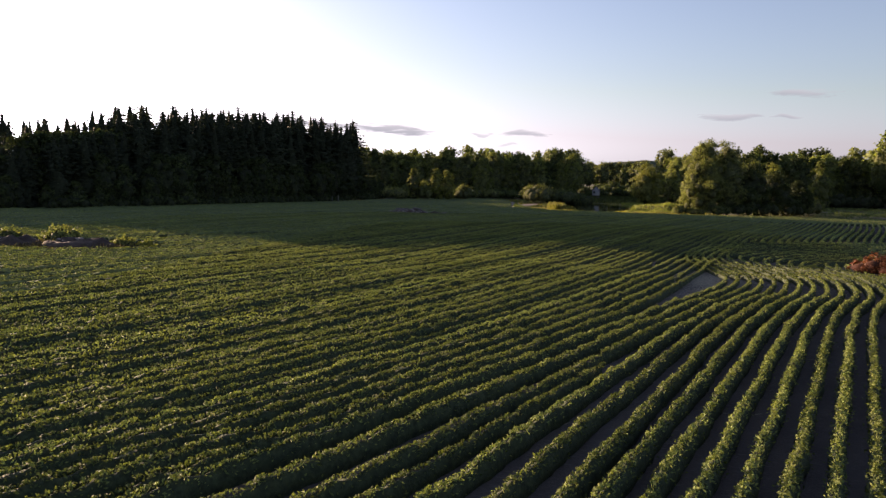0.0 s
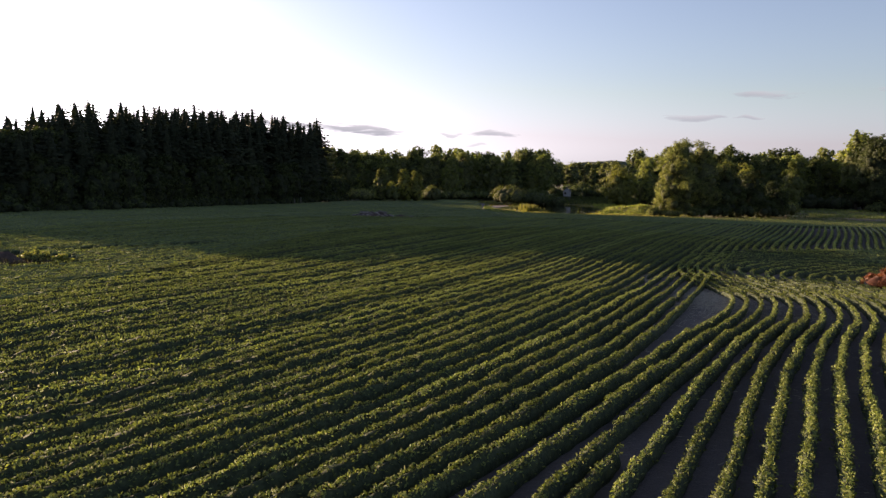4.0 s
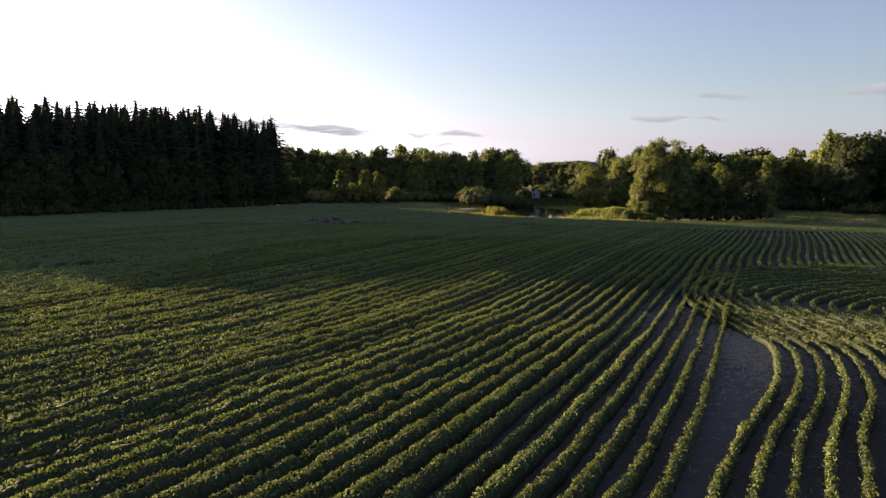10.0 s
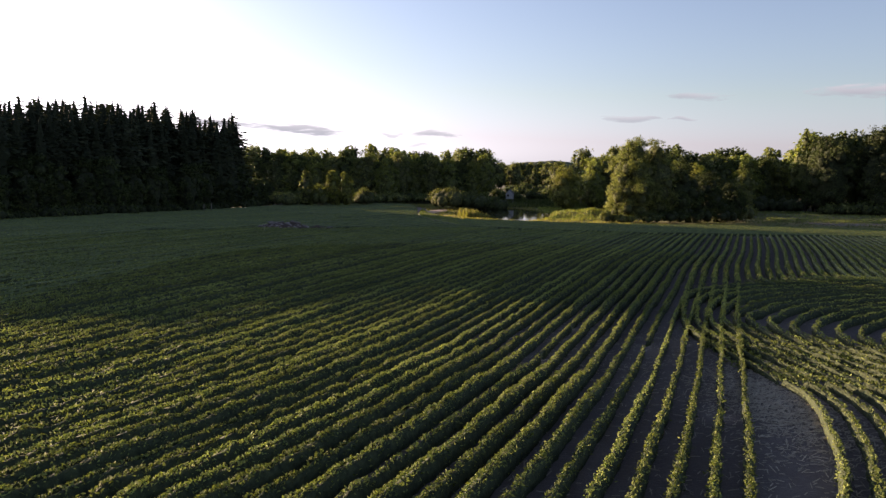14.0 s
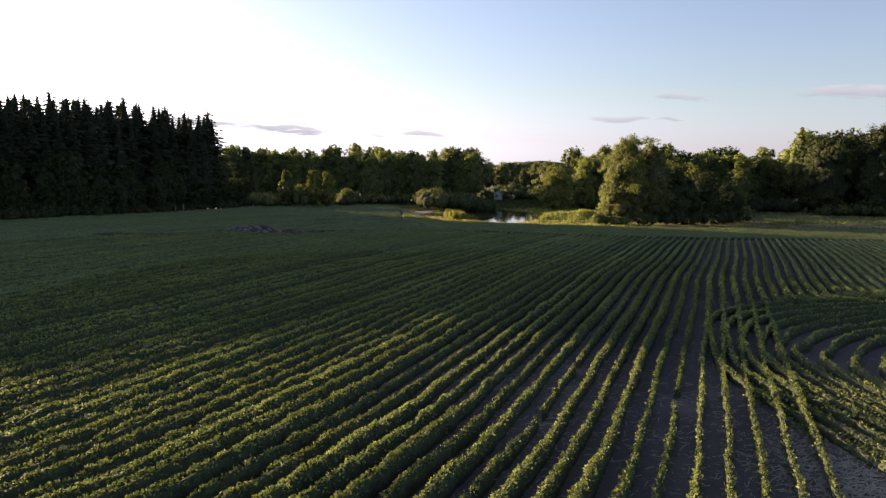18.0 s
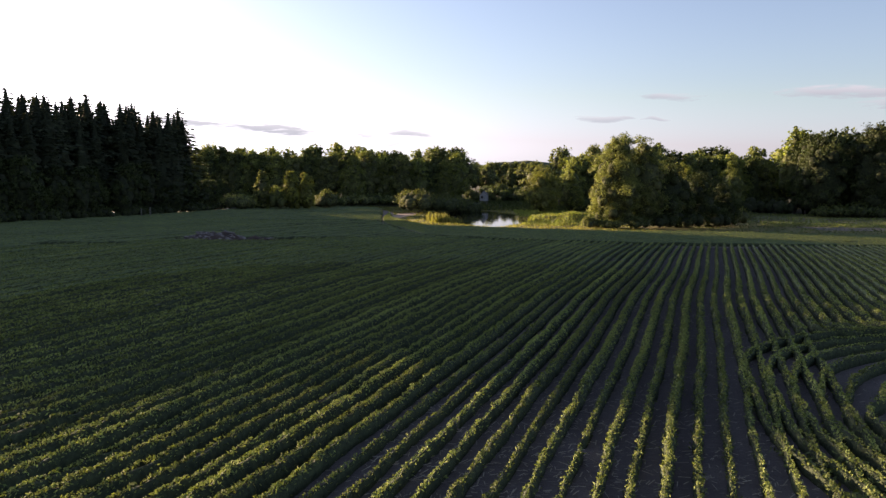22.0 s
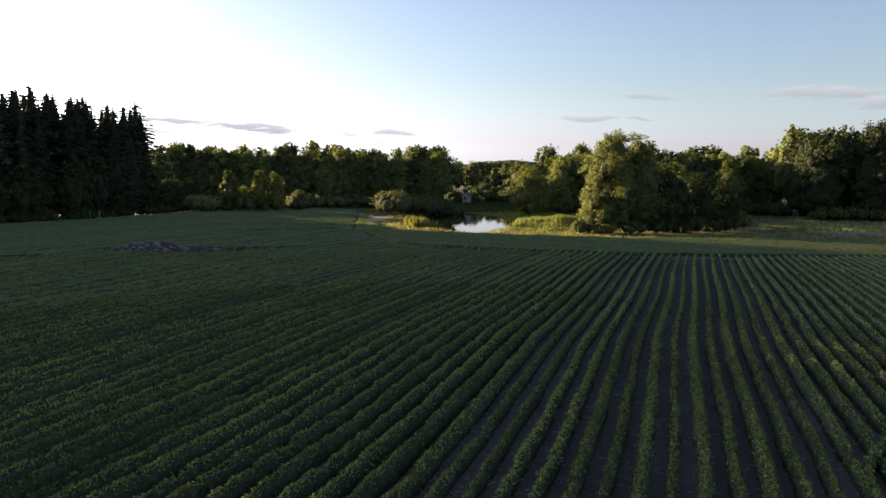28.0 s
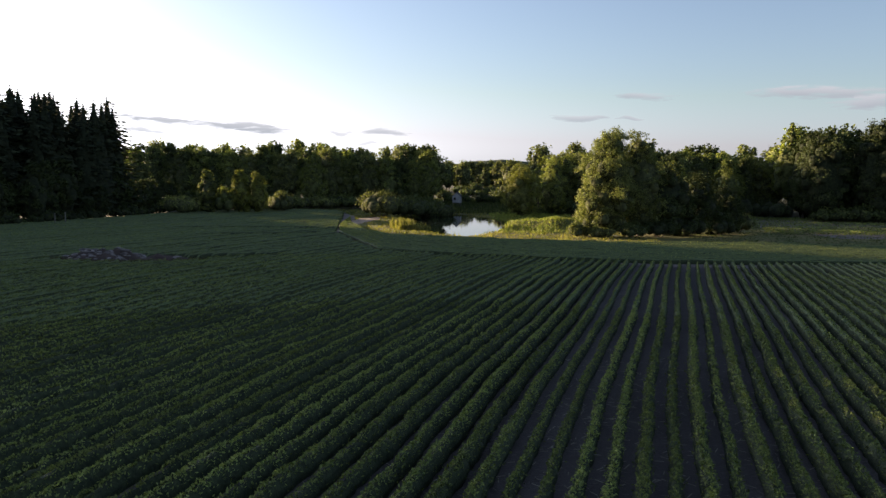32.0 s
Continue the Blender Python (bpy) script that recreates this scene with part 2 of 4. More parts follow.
def joined(pieces):
    """One list of verts and quads from several."""
    vs, qs, ns, base = [], [], [], 0
    for v, q, *n in pieces:
        vs.append(np.asarray(v, float).reshape(-1, 3))
        qs.append(np.asarray(q, int).reshape(-1, 4) + base)
        ns += n
        base += len(vs[-1])
    return (np.concatenate(vs), np.concatenate(qs), *([np.concatenate(ns)] if ns else []))


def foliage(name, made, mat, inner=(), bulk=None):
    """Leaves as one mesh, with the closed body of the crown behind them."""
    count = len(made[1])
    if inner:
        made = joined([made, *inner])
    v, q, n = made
    return mesh_from(name, v, q, [mat, bulk or INNER_SHADE] if inner else [mat], (np.arange(len(q)) >= count).astype(int) if inner else None, True, n)


def leaves(centres, size, flat=0.0, thin=0.55, r=rng, out=None, ahead=None, soft=0.65):
    """A pointed leaf or spray at every centre. flat: 0 any tilt, 1 lying level; out: the way the foliage faces there, by which it
    is shaded softly; ahead: the way each spray points. Returns verts, quads, normals."""
    c = np.asarray(centres, float)
    k = len(c)
    u = r.normal(size=(k, 3))
    u[:, 2] *= 1 - 0.7 * flat
    if ahead is not None:
        u = np.asarray(ahead, float) + 0.22 * u
    u /= np.linalg.norm(u, axis=1, keepdims=True) + 1e-9
    w = r.normal(size=(k, 3))
    w[:, 2] *= 1 - 0.7 * flat
    v = w - (w * u).sum(1, keepdims=True) * u
    v /= np.linalg.norm(v, axis=1, keepdims=True) + 1e-9
    s = (np.asarray(size) * np.ones(k))[:, None]
    nrm = np.cross(u, v)
    if out is None:
        out = np.tile([[0.0, 0.0, 1.0]], (k, 1))
    flip = (nrm * out).sum(1) < 0
    v[flip] *= -1
    nrm[flip] *= -1
    verts = np.stack([c - u * s, c - v * s * thin + nrm * s * 0.15, c + u * s, c + v * s * thin + nrm * s * 0.15], 1).reshape(-1, 3)
    o = out / (np.linalg.norm(out, axis=1, keepdims=True) + 1e-9)
    soft = (np.asarray(soft) * np.ones(k))[:, None]
    shade = soft * o + (1 - soft) * nrm
    shade /= np.linalg.norm(shade, axis=1, keepdims=True) + 1e-9
    return verts, np.arange(4 * k).reshape(-1, 4), np.repeat(shade, 4, axis=0)


def tube(points, radii, sides=7):
    """A tapered, bent round bar through the points."""
    p, rad = np.asarray(points, float), np.asarray(radii, float)
    d = np.gradient(p, axis=0)
    d /= np.linalg.norm(d, axis=1, keepdims=True)
    ref = np.where(np.abs(d[:, 2:3]) > 0.9, [[1.0, 0, 0]], [[0, 0, 1.0]])
    a = np.cross(d, ref)
    a /= np.linalg.norm(a, axis=1, keepdims=True)
    b = np.cross(d, a)
    th = np.linspace(0, 2 * np.pi, sides, endpoint=False)
    ring = p[:, None] + rad[:, None, None] * (np.cos(th)[None, :, None] * a[:, None] + np.sin(th)[None, :, None] * b[:, None])
    i, j = np.meshgrid(np.arange(len(p) - 1), np.arange(sides), indexing="ij")
    j2 = (j + 1) % sides
    q = np.stack([i * sides + j, i * sides + j2, (i + 1) * sides + j2, (i + 1) * sides + j], -1).reshape(-1, 4)
    return ring.reshape(-1, 3), q


def wave(x, y, s, seed=0.0):
    """A smooth uneven surface between -1 and 1, with hills about s metres across."""
    k = 2 * np.pi / s
    return (np.sin(k * (0.31 * x + 0.9 * y) + 1.3 + seed) + np.sin(k * (0.83 * x - 0.41 * y) + 4.1 + 2 * seed)
            + np.sin(k * 1.7 * (0.55 * x + 0.61 * y) + 0.4 + 3 * seed) * 0.7 + np.sin(k * 2.3 * (0.9 * x - 0.2 * y) + 2.2 + seed) * 0.5) / 3.2


# ---- the lie of the land ----
POND = (18.3, 212.0, 10.6, 32.5)     # centre and half sizes
WATER = -1.85


def pond_ring(x, y):
    """Below 1 in the pond, with a wavy shore."""
    a = np.arctan2((y - POND[1]) / POND[3], (x - POND[0]) / POND[2])
    return np.hypot((x - POND[0]) / POND[2], (y - POND[1]) / POND[3]) / (1 + 0.08 * np.sin(3 * a + 1) + 0.05 * np.sin(7 * a))


def ground_z(x, y):
    x, y = np.asarray(x, float), np.asarray(y, float)
    u = np.minimum(y, 190.0)
    t = np.clip((u - 70) / 25, 0, 1)
    z = np.where(u > 95, -0.016 * (u - 82), -0.016 * 13 * 0.9 * t ** 3)
    z = z + 1.0 * np.clip((y - 250) / 40, 0, 1) * np.clip((x - 2) / 8, 0, 1) * np.clip((600 - y) / 200, 0, 1)
    z = z + 1.9 * np.exp(-((x - 37) / 9.0) ** 2 - ((y - 197) / 8.0) ** 2) * (1 + 0.3 * wave(x, y, 9.0, 3.0))
    z = z + 0.05 * wave(x, y, 9.0) * np.clip((300 - np.abs(y)) / 100, 0, 1)
    r = pond_ring(x, y)
    return z + np.clip((1.12 - r) / 0.2, 0, 1) * (-3.2 - z)


# edge of the ploughed field: the far side, from west to east
def field_far(x):
    return np.interp(x, [-90, -66, -57, -48, -39, -27, -12, -5, 0, 8, 19, 30, 40, 50, 60, 75, 100, 160],
                     [120, 186, 200, 222, 242, 258, 256, 230, 181, 171.5, 165, 160, 158.5, 162, 161, 155, 152, 150])


def field_near_west(y):
    """The wood's front: x of its foot at a given y."""
    return np.interp(y, [40, 70, 100, 130, 165, 200, 222, 240], [-120, -96, -86, -80, -73, -64, -57, -48])


def graded(lo, hi, step, far):
    inner = np.arange(lo, hi + step / 2, step)
    out = [step * 1.25 ** i for i in range(1, 60)]
    up, down, a, b = [], [], hi, lo
    for s in out:
        if a < far:
            a += s
            up.append(a)
        if b > -far:
            b -= s
            down.append(b)
    return np.array(down[::-1] + list(inner) + up)


gx, gy = graded(-110, 170, 2.0, 4200), graded(-20, 300, 2.0, 4200)
X, Y = np.meshgrid(gx, gy)
Z = ground_z(X, Y)
nx = len(gx)
i, j = np.meshgrid(np.arange(len(gy) - 1), np.arange(nx - 1), indexing="ij")
quads = np.stack([i * nx + j, i * nx + j + 1, (i + 1) * nx + j + 1, (i + 1) * nx + j], -1).reshape(-1, 4)
cx, cy = (X[:-1, :-1] + 1).ravel(), (Y[:-1, :-1] + 1).ravel()
in_field = (cy < field_far(cx)) & (cx > field_near_west(cy)) & (cy > -400)
east_field = (cx > 84) & (cx < 170) & (cy > 176) & (cy < 240)
# open marsh behind the pond gets the dark floor too, in place of shade
wooded = (cy > 244 + 6 * np.sin(cx * 0.2)) | (cx < field_near_west(cy)) | ((cx > 60) & (cy > 245))
slots = np.where(in_field | east_field, 0, np.where(wooded, 2, 1))
ground = new("ground", mesh_from("ground", np.stack([X, Y, Z], -1).reshape(-1, 3), quads, [SOIL, MEADOW, WOODFLOOR], slots, True))
tagged(ground, "ploughed field soil, rough meadow and wood floor", "ground", kind="structure")

# sandy track between the field and the pond
ty, tu = np.meshgrid(np.linspace(185, 226, 60), np.linspace(-1, 1, 12), indexing="ij")
thalf = 2.7 * np.clip((ty - 184) / 9, 0.05, 1) * np.clip((227 - ty) / 7, 0.05, 1) * (1 + 0.22 * np.sin(ty * 0.9) + 0.15 * np.sin(ty * 2.3 + tu))
tx = -3.5 + 0.2 * (ty - 203) + tu * thalf
tz = ground_z(tx, ty) + 0.05 - 0.10 * tu ** 4
i, j = np.meshgrid(np.arange(59), np.arange(11), indexing="ij")
tq = np.stack([i * 12 + j, i * 12 + j + 1, (i + 1) * 12 + j + 1, (i + 1) * 12 + j], -1).reshape(-1, 4)
tagged(new("track", mesh_from("track", np.stack([tx, ty, tz], -1).reshape(-1, 3), tq, [SAND], None, True)), "bare sandy track between the crop and the pond", "track", kind="structure")


def water_material():
    m, n, l = nodes_of("pond_water")
    b = n["Principled BSDF"]
    b.inputs["Base Color"].default_value = (0.012, 0.016, 0.012, 1)
    b.inputs["Roughness"].default_value = 0.03
    b.inputs["IOR"].default_value = 1.33
    b.inputs["Specular IOR Level"].default_value = 0.5
    k = n.new("ShaderNodeBump")
    k.inputs["Strength"].default_value = 0.05
    k.inputs["Distance"].default_value = 0.02
    l.new(grain(n, l, 2.5, 3.0, 0.5, place_of(n)), k.inputs["Height"])
    l.new(k.outputs[0], b.inputs["Normal"])
    return m


wa = np.linspace(-1.2, 1.2, 41)
WX, WY = np.meshgrid(POND[0] + POND[2] * wa, POND[1] + POND[3] * wa)
i, j = np.meshgrid(np.arange(40), np.arange(40), indexing="ij")
wq = np.stack([i * 41 + j, i * 41 + j + 1, (i + 1) * 41 + j + 1, (i + 1) * 41 + j], -1).reshape(-1, 4)
keep = pond_ring(WX, WY).ravel()[wq].min(1) < 1.1
water = new("water", mesh_from("water", np.stack([WX, WY, 0 * WX + WATER], -1).reshape(-1, 3), wq[keep], [water_material()], None, True))
tagged(water, "still dark pond water mirroring trees and sky", "pond", kind="structure")

# ---- crop rows ----
Y1 = [-20, 14, 26, 34.4, 40.2, 47.7, 54.1, 62, 71.4, 84.7, 100, 128, 150, 260]
X1 = [-25, -5.5, 1.5, 6.2, 8.8, 11.9, 14.42, 17.54, 21.56, 26.9, 34.0, 46.2, 55.6, 103]
PILE = (-21.8, 130.0)


def eased(y, ys, xs, reach=5.0):
    """Straight from point to point, with the bends rounded."""
    return sum(k * np.interp(y + o * reach, ys, xs) for o, k in ((-1, 0.1), (-0.5, 0.2), (0, 0.4), (0.5, 0.2), (1, 0.1)))


def gap(y):
    return eased(y, [0, 40, 52, 80, 115, 150], [0.90, 0.93, 0.84, 0.86, 0.95, 0.95])


def far_end(x):
    """Where the long rows stop at the headland."""
    return np.interp(x, [-30, -9, -4, 4, 11, 24, 36, 60, 120], [262, 262, 175, 142, 138, 133, 131, 131, 128])


def vigour(x, y):
    """How full the plants are: thin on the pale, stony places."""
    v = 1.10 + 0.09 * wave(x, y, 17.0, 2.0) + 0.05 * wave(x, y, 5.0, 5.0)
    for px, py, rx, ry, a in ((6.5, 60, 7, 8, 0.30), (12.5, 50, 6, 9, 0.26), (19, 49, 6, 7, 0.24), (14, 86, 5, 10, 0.06)):
        v = v - a * np.exp(-((x - px) / rx) ** 2 - ((y - py) / ry) ** 2)
    v = v + 0.05 * np.clip((-x - 4) / 15, 0, 1)
    return np.clip(v, 0.4, 1.35)


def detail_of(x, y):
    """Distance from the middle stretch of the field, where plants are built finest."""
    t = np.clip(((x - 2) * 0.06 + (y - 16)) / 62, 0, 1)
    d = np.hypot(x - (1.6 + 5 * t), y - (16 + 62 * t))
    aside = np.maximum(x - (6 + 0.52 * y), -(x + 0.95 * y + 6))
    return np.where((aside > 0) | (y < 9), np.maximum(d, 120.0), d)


# distance from the middle of the field, stations skipped along the row, leaves a metre, leaf length
LEVELS = ((0, 12, 1, 115, 0.050), (12, 27, 1, 62, 0.060), (27, 58, 1, 30, 0.056), (58, 110, 3, 9.5, 0.060), (110, 900, 7, 4.0, 0.078))


def row_mesh(pts, width=1.0, r=rng):
    """One sown row along the plan points: the rounded mass of the plants as one mesh, its outer leaves as another."""
    pts = np.asarray(pts, float)
    if len(pts) < 3:
        return None
    s = np.r_[0, np.cumsum(np.hypot(*np.diff(pts, axis=0).T))]
    if s[-1] < 1.5:
        return None
    step = 0.3
    st = np.arange(0, s[-1], step)
    x, y = np.interp(st, s, pts[:, 0]), np.interp(st, s, pts[:, 1])
    x = x + 0.025 * np.sin(st * 0.9 + pts[0, 0] * 3) + 0.02 * r.normal(size=len(st))
    ok = (y < field_far(x) - 1) & (x > field_near_west(y) + 3) & (np.hypot((x - PILE[0] - 1.5) / 7.5, (y - PILE[1]) / 3.4) > 1)
    ok &= ~((np.hypot((x + 39) / 9, (y - 54.5) / 4.5) < 1) | (np.hypot(x - 27.5, y - 55) < 2.2))
    for lx, ly, reach, slope in ((-15.5, 167.2, 9, 0.45), (-18, 183, 14, 0.1), (-10.2, 133.8, 4, 0.5), (-35, 120.5, 5, 0.1)):
        ok &= ~((np.abs(y - ly - slope * (x - lx)) < 1.3) & (np.abs(x - lx) < reach))
    ok &= ~((np.abs(-0.687 * (x + 31.5) + 0.727 * (y - 65.3)) < 0.75) & (np.abs(0.727 * (x + 31.5) + 0.687 * (y - 65.3)) < 7.5))
    rough = r.normal(size=len(st) + 2)
    vig = vigour(x, y) * width * (1 + 0.04 * (rough[:-2] + rough[1:-1]))
    weak = (vig < 0.8) & (np.repeat(r.random(len(st) // 4 + 1), 4)[: len(st)] < 0.12 * (0.85 - vig))
    ok &= ~weak
    if ok.sum() < 4:
        return None
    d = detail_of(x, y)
    dx, dy = np.gradient(x), np.gradient(y)
    ln = np.hypot(dx, dy) + 1e-9
    nxv, nyv = dy / ln, -dx / ln
    z = ground_z(x, y)
    w, h = (0.160 + 0.034 * np.clip(np.maximum((3 - x) / 12, (y - 66) / 12), 0, 1)) * np.clip(vig, 0.4, 1.3) ** 1.3, 0.57 * np.clip(vig, 0.5, 1.2)
    # the mass of stems and inner leaves
    keep = np.zeros(len(st), bool)
    for lo, hi, skip, per_m, size in LEVELS:
        keep |= (d >= lo) & (d < hi) & (np.arange(len(st)) % skip == 0)
    first, last = np.where(ok)[0][[0, -1]]
    keep[[first, last]] = True
    keep &= (np.arange(len(st)) >= first) & (np.arange(len(st)) <= last)
    ki = np.where(keep)[0]
    cw, ch = np.where(ok, w * np.where(d < 58, 0.9, 1.0), 0.03)[ki], np.where(ok, h * np.where(d < 58, 0.96, 1.0), -0.15)[ki]
    cw[[0, -1]], ch[[0, -1]] = 0.03, 0.02
    prof = ((-0.7, 0.0), (-1.0, 0.42), (-0.6, 0.84), (0.0, 1.0), (0.6, 0.84), (1.0, 0.42), (0.7, 0.0))
    calm = np.where(d[ki] > 58, 0.5, 1.0)
    jog = lambda a: 1 + a * calm * r.uniform(-1, 1, len(ki))
    ring = np.stack([np.stack([x[ki] + nxv[ki] * cw * a * jog(0.16), y[ki] + nyv[ki] * cw * a * jog(0.16), z[ki] - 0.03 + ch * 0.9 * b * jog(0.13)], -1) for a, b in prof], 1)
    n5 = len(prof)
    i, j = np.meshgrid(np.arange(len(ring) - 1), np.arange(n5 - 1), indexing="ij")
    q = np.stack([i * n5 + j, (i + 1) * n5 + j, (i + 1) * n5 + j + 1, i * n5 + j + 1], -1).reshape(-1, 4)
    # beyond 27 m only the top is leaf-coloured; sides keep the painted shade
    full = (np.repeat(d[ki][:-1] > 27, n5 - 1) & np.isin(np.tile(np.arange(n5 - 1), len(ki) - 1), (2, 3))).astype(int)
    core = mesh_from("crop_row", ring.reshape(-1, 3), q, [SOY_SHADE, SOY_MASS], full, True)
    pieces = []
    for lo, hi, skip, per_m, size in LEVELS:
        band = ok & (d >= lo) & (d < hi)
        if not band.any():
            continue
        k = r.poisson(step * per_m * np.clip(vig[band], 0.5, 1.3) * (w[band] / 0.19) ** 0.8)
        idx = np.repeat(np.where(band)[0], k)
        m = len(idx)
        if not m:
            continue
        a = np.clip(r.normal(0, 0.40 if lo < 27 else 0.32 if lo < 58 else 0.24, m), -1.05, 1.05)
        up = 1 - 0.62 * np.abs(a) ** 1.7
        off = a * (w[idx] + 0.045) + r.normal(0, 0.02, m)
        al = r.uniform(-0.5, 0.5, m) * step
        hh = h[idx] * up * r.uniform(0.94, 1.06, m) - 0.01
        c = np.stack([x[idx] + nxv[idx] * off - nyv[idx] * al, y[idx] + nyv[idx] * off + nxv[idx] * al, z[idx] + hh], -1)
        face = np.stack([nxv[idx] * a * 1.1, nyv[idx] * a * 1.1, 0.3 + 0.6 * up], -1)
        ahead = face + 1.1 * r.normal(size=(m, 3)) * [1, 1, 0.7]
        pieces.append(leaves(c, size * r.uniform(0.7, 1.25, m), 0.3, 0.44, r, face, ahead, 0.40 + 0.45 * np.minimum(np.abs(a), 1)))
    if not pieces:
        return None
    return core, foliage("leaves", joined(pieces), SOY)


def crop_row(pts, label="row of leafy green soybean plants on bare soil", group="long soybean rows", width=1.0):
    made = row_mesh(pts, width)
    if made is None:
        return
    core, tops = made
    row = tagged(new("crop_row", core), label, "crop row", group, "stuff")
    tagged(part("leaves", tops, row), kind="stuff")


def smooth_line(points, step=0.5):
    """A rounded line through the given plan points."""
    p = np.asarray(points, float)
    for _ in range(3):
        a, b = 0.75 * p[:-1] + 0.25 * p[1:], 0.25 * p[:-1] + 0.75 * p[1:]
        p = np.concatenate([p[:1], np.stack([a, b], 1).reshape(-1, 2), p[-1:]])
    return p


STRIP_NORTH = ([13.0, 15.3, 16.8, 18.7, 20.4, 23, 28, 36, 60], [61.3, 60.4, 59.3, 57.3, 55.8, 54.2, 52.4, 50.8, 49.2])


def strip_top(x):
    """Where the rows north of the turn begin."""
    return np.interp(x, [17, 18.3, 20.4, 22.6, 26, 28.4, 40, 60], [70.9, 72.2, 74.2, 75.4, 76.6, 77.3, 80.0, 85.5])


def rows_of_field():
    # long rows, from the wedge of bare soil to the wood
    for k in range(0, 150):
        y = np.arange(2.0, 250.0, 0.6)
        x = eased(y, Y1, X1) - k * gap(y)
        good = (y < far_end(x)) & (x > -95)
        if k < 5:
            through_turn = good & (y > 57.5) & (y < strip_top(x))
            for bit in (good & (y < 58), through_turn, good & (y > strip_top(x) - 0.6)):
                crop_row(np.stack([x[bit], y[bit]], 1), width=0.78 if bit is through_turn else 1.0)
            continue
        if good.sum() > 4:
            crop_row(np.stack([x[good], y[good]], 1), width=float(np.clip(1.0 + 0.09 * rng.normal(), 0.82, 1.15)))
    # east of the turning strip
    for m in range(1, 62):
        y = np.arange(72.0, 140, 0.6)
        x = eased(y, Y1, X1) + m * gap(y)
        good = (y < far_end(x)) & (y > strip_top(x))
        pts = np.stack([x[good], y[good]], 1)
        hook = np.array([[pts[0, 0] + 1.6, pts[0, 1] - 1.3], [pts[0, 0] + 0.2, pts[0, 1] - 0.9]])
        crop_row(np.concatenate([hook, pts]))
    # rows that bend away to the east, then turn north into the turning strip
    by = np.array([-20, 14, 26, 28.8, 34.4, 38, 42.8, 45.9, 47.6, 49.6])
    bx = np.array([-24.0, -4.7, 2.2, 4.1, 7.3, 9.2, 12.3, 13.6, 14.4, 14.9])
    y = np.arange(2.0, 25.0, 0.5)
    crop_row(np.stack([np.interp(31.0, by, bx) + 2.2 - 0.505 * (31.0 - y), y], 1), "thin soybean row that starts between two others", "bending soybean rows", 0.85)
    for jj in range(0, 52):
        y = np.arange(2.0, 49.6, 0.5)
        spacing = np.interp(y, [0, 31, 44, 50], [0.88, 0.88, 0.80, 0.74])
        x = np.interp(y, by, bx) + jj * spacing
        lean = (0.60, 0.57, 0.54, 0.47, 0.45, 0.43, 0.44)[min(jj, 6)]
        x = np.where(y < 31, np.interp(31.0, by, bx) + 0.88 * jj + 0.02 * min(jj, 6) - lean * (31.0 - y), x)
        y = y - 0.06 * jj * np.clip((y - 36) / 12, 0, 1)
        pts = np.stack([x, y], 1)
        e = pts[-1]
        bend = "row of soybean plants that bends round a bare patch", "bending soybean rows"
        if jj > 12:
            curl = e + np.array([[0.15, 1.0], [0.0, 2.4], [-0.35, 4.4], [-0.6, 7.0], [0.1, 9.4]])
            crop_row(smooth_line(np.concatenate([pts[::4], e[None], curl])), *bend, 0.9)
            continue
        leg = np.array([[14.3 + 0.74 * jj, 57.6], [14.4 + 0.75 * jj, min(61.0 + 0.28 * jj, 68.0 - 1.1 * jj)]])
        corner = np.array([18.0 + 0.45 * jj, 70.5 - 1.1 * jj])
        arm = corner + np.array([[2.3, 2.5], [5.0, 4.1], [9.0, 5.4], [16.0, 7.0], [44.0, 14.0]])
        crop_row(smooth_line(np.concatenate([pts[::4], e[None], [e + [0.15, 1.0], e + [0.0, 2.4]]])), *bend, 1.0 if jj < 2 else 1.02 if jj > 4 else 0.95)
        crop_row(smooth_line(np.array([e + [0.0, 2.2], e + [-0.2, 4.4], leg[0]])), "ragged end of a bending soybean row", "bending row ends", 0.78)
        crop_row(smooth_line(np.concatenate([leg[:1] - [0, 0.4], leg, [0.5 * (leg[1] + corner) + [-0.15, 0.2], corner - [0.5, 0.9], corner, corner + [0.8, 1.0]], arm])), "soybean row curving round in a turn", "curving soybean rows", 0.82)
    # headland rows along the far edge
    for n in range(0, 28):
        x = np.arange(-5, 130, 1.5)
        y = far_end(x) + 1.4 + 0.95 * n
        crop_row(np.stack([x, y], 1), "soybean row along the far edge of the field", "headland rows")
    # the field beyond the trees to the east
    for n in range(0, 88):
        y = np.arange(182, 240, 1.2)
        crop_row_far(np.stack([78 + 1.05 * n + 0.16 * (y - 182), y], 1))


def crop_row_far(pts):
    """A row of the east field: full, tall plants where the ground swells, low ones between."""
    v = np.asarray(pts, float)
    full = 0.28 + 0.72 * np.any([np.abs(v[:, 1] - c) < 2.0 for c in (186, 193, 201, 214, 230)], axis=0)
    idx = np.repeat(np.arange(len(v)), np.where(full > 0.5, 22, 4))
    m = len(idx)
    c = np.stack([v[idx, 0] + rng.normal(0, 0.11, m), v[idx, 1] + rng.uniform(-0.6, 0.6, m), ground_z(v[idx, 0], v[idx, 1]) + full[idx] * rng.uniform(0.1, 0.85, m)], -1)
    tagged(new("crop_row", foliage("crop_row", leaves(c, 0.15 * full[idx], 0.4, 0.6, rng, None, None, 0.3), SOY)), "sunlit row of soybean plants beyond the trees", "crop row", "rows of the far east field", "stuff")


rows_of_field()

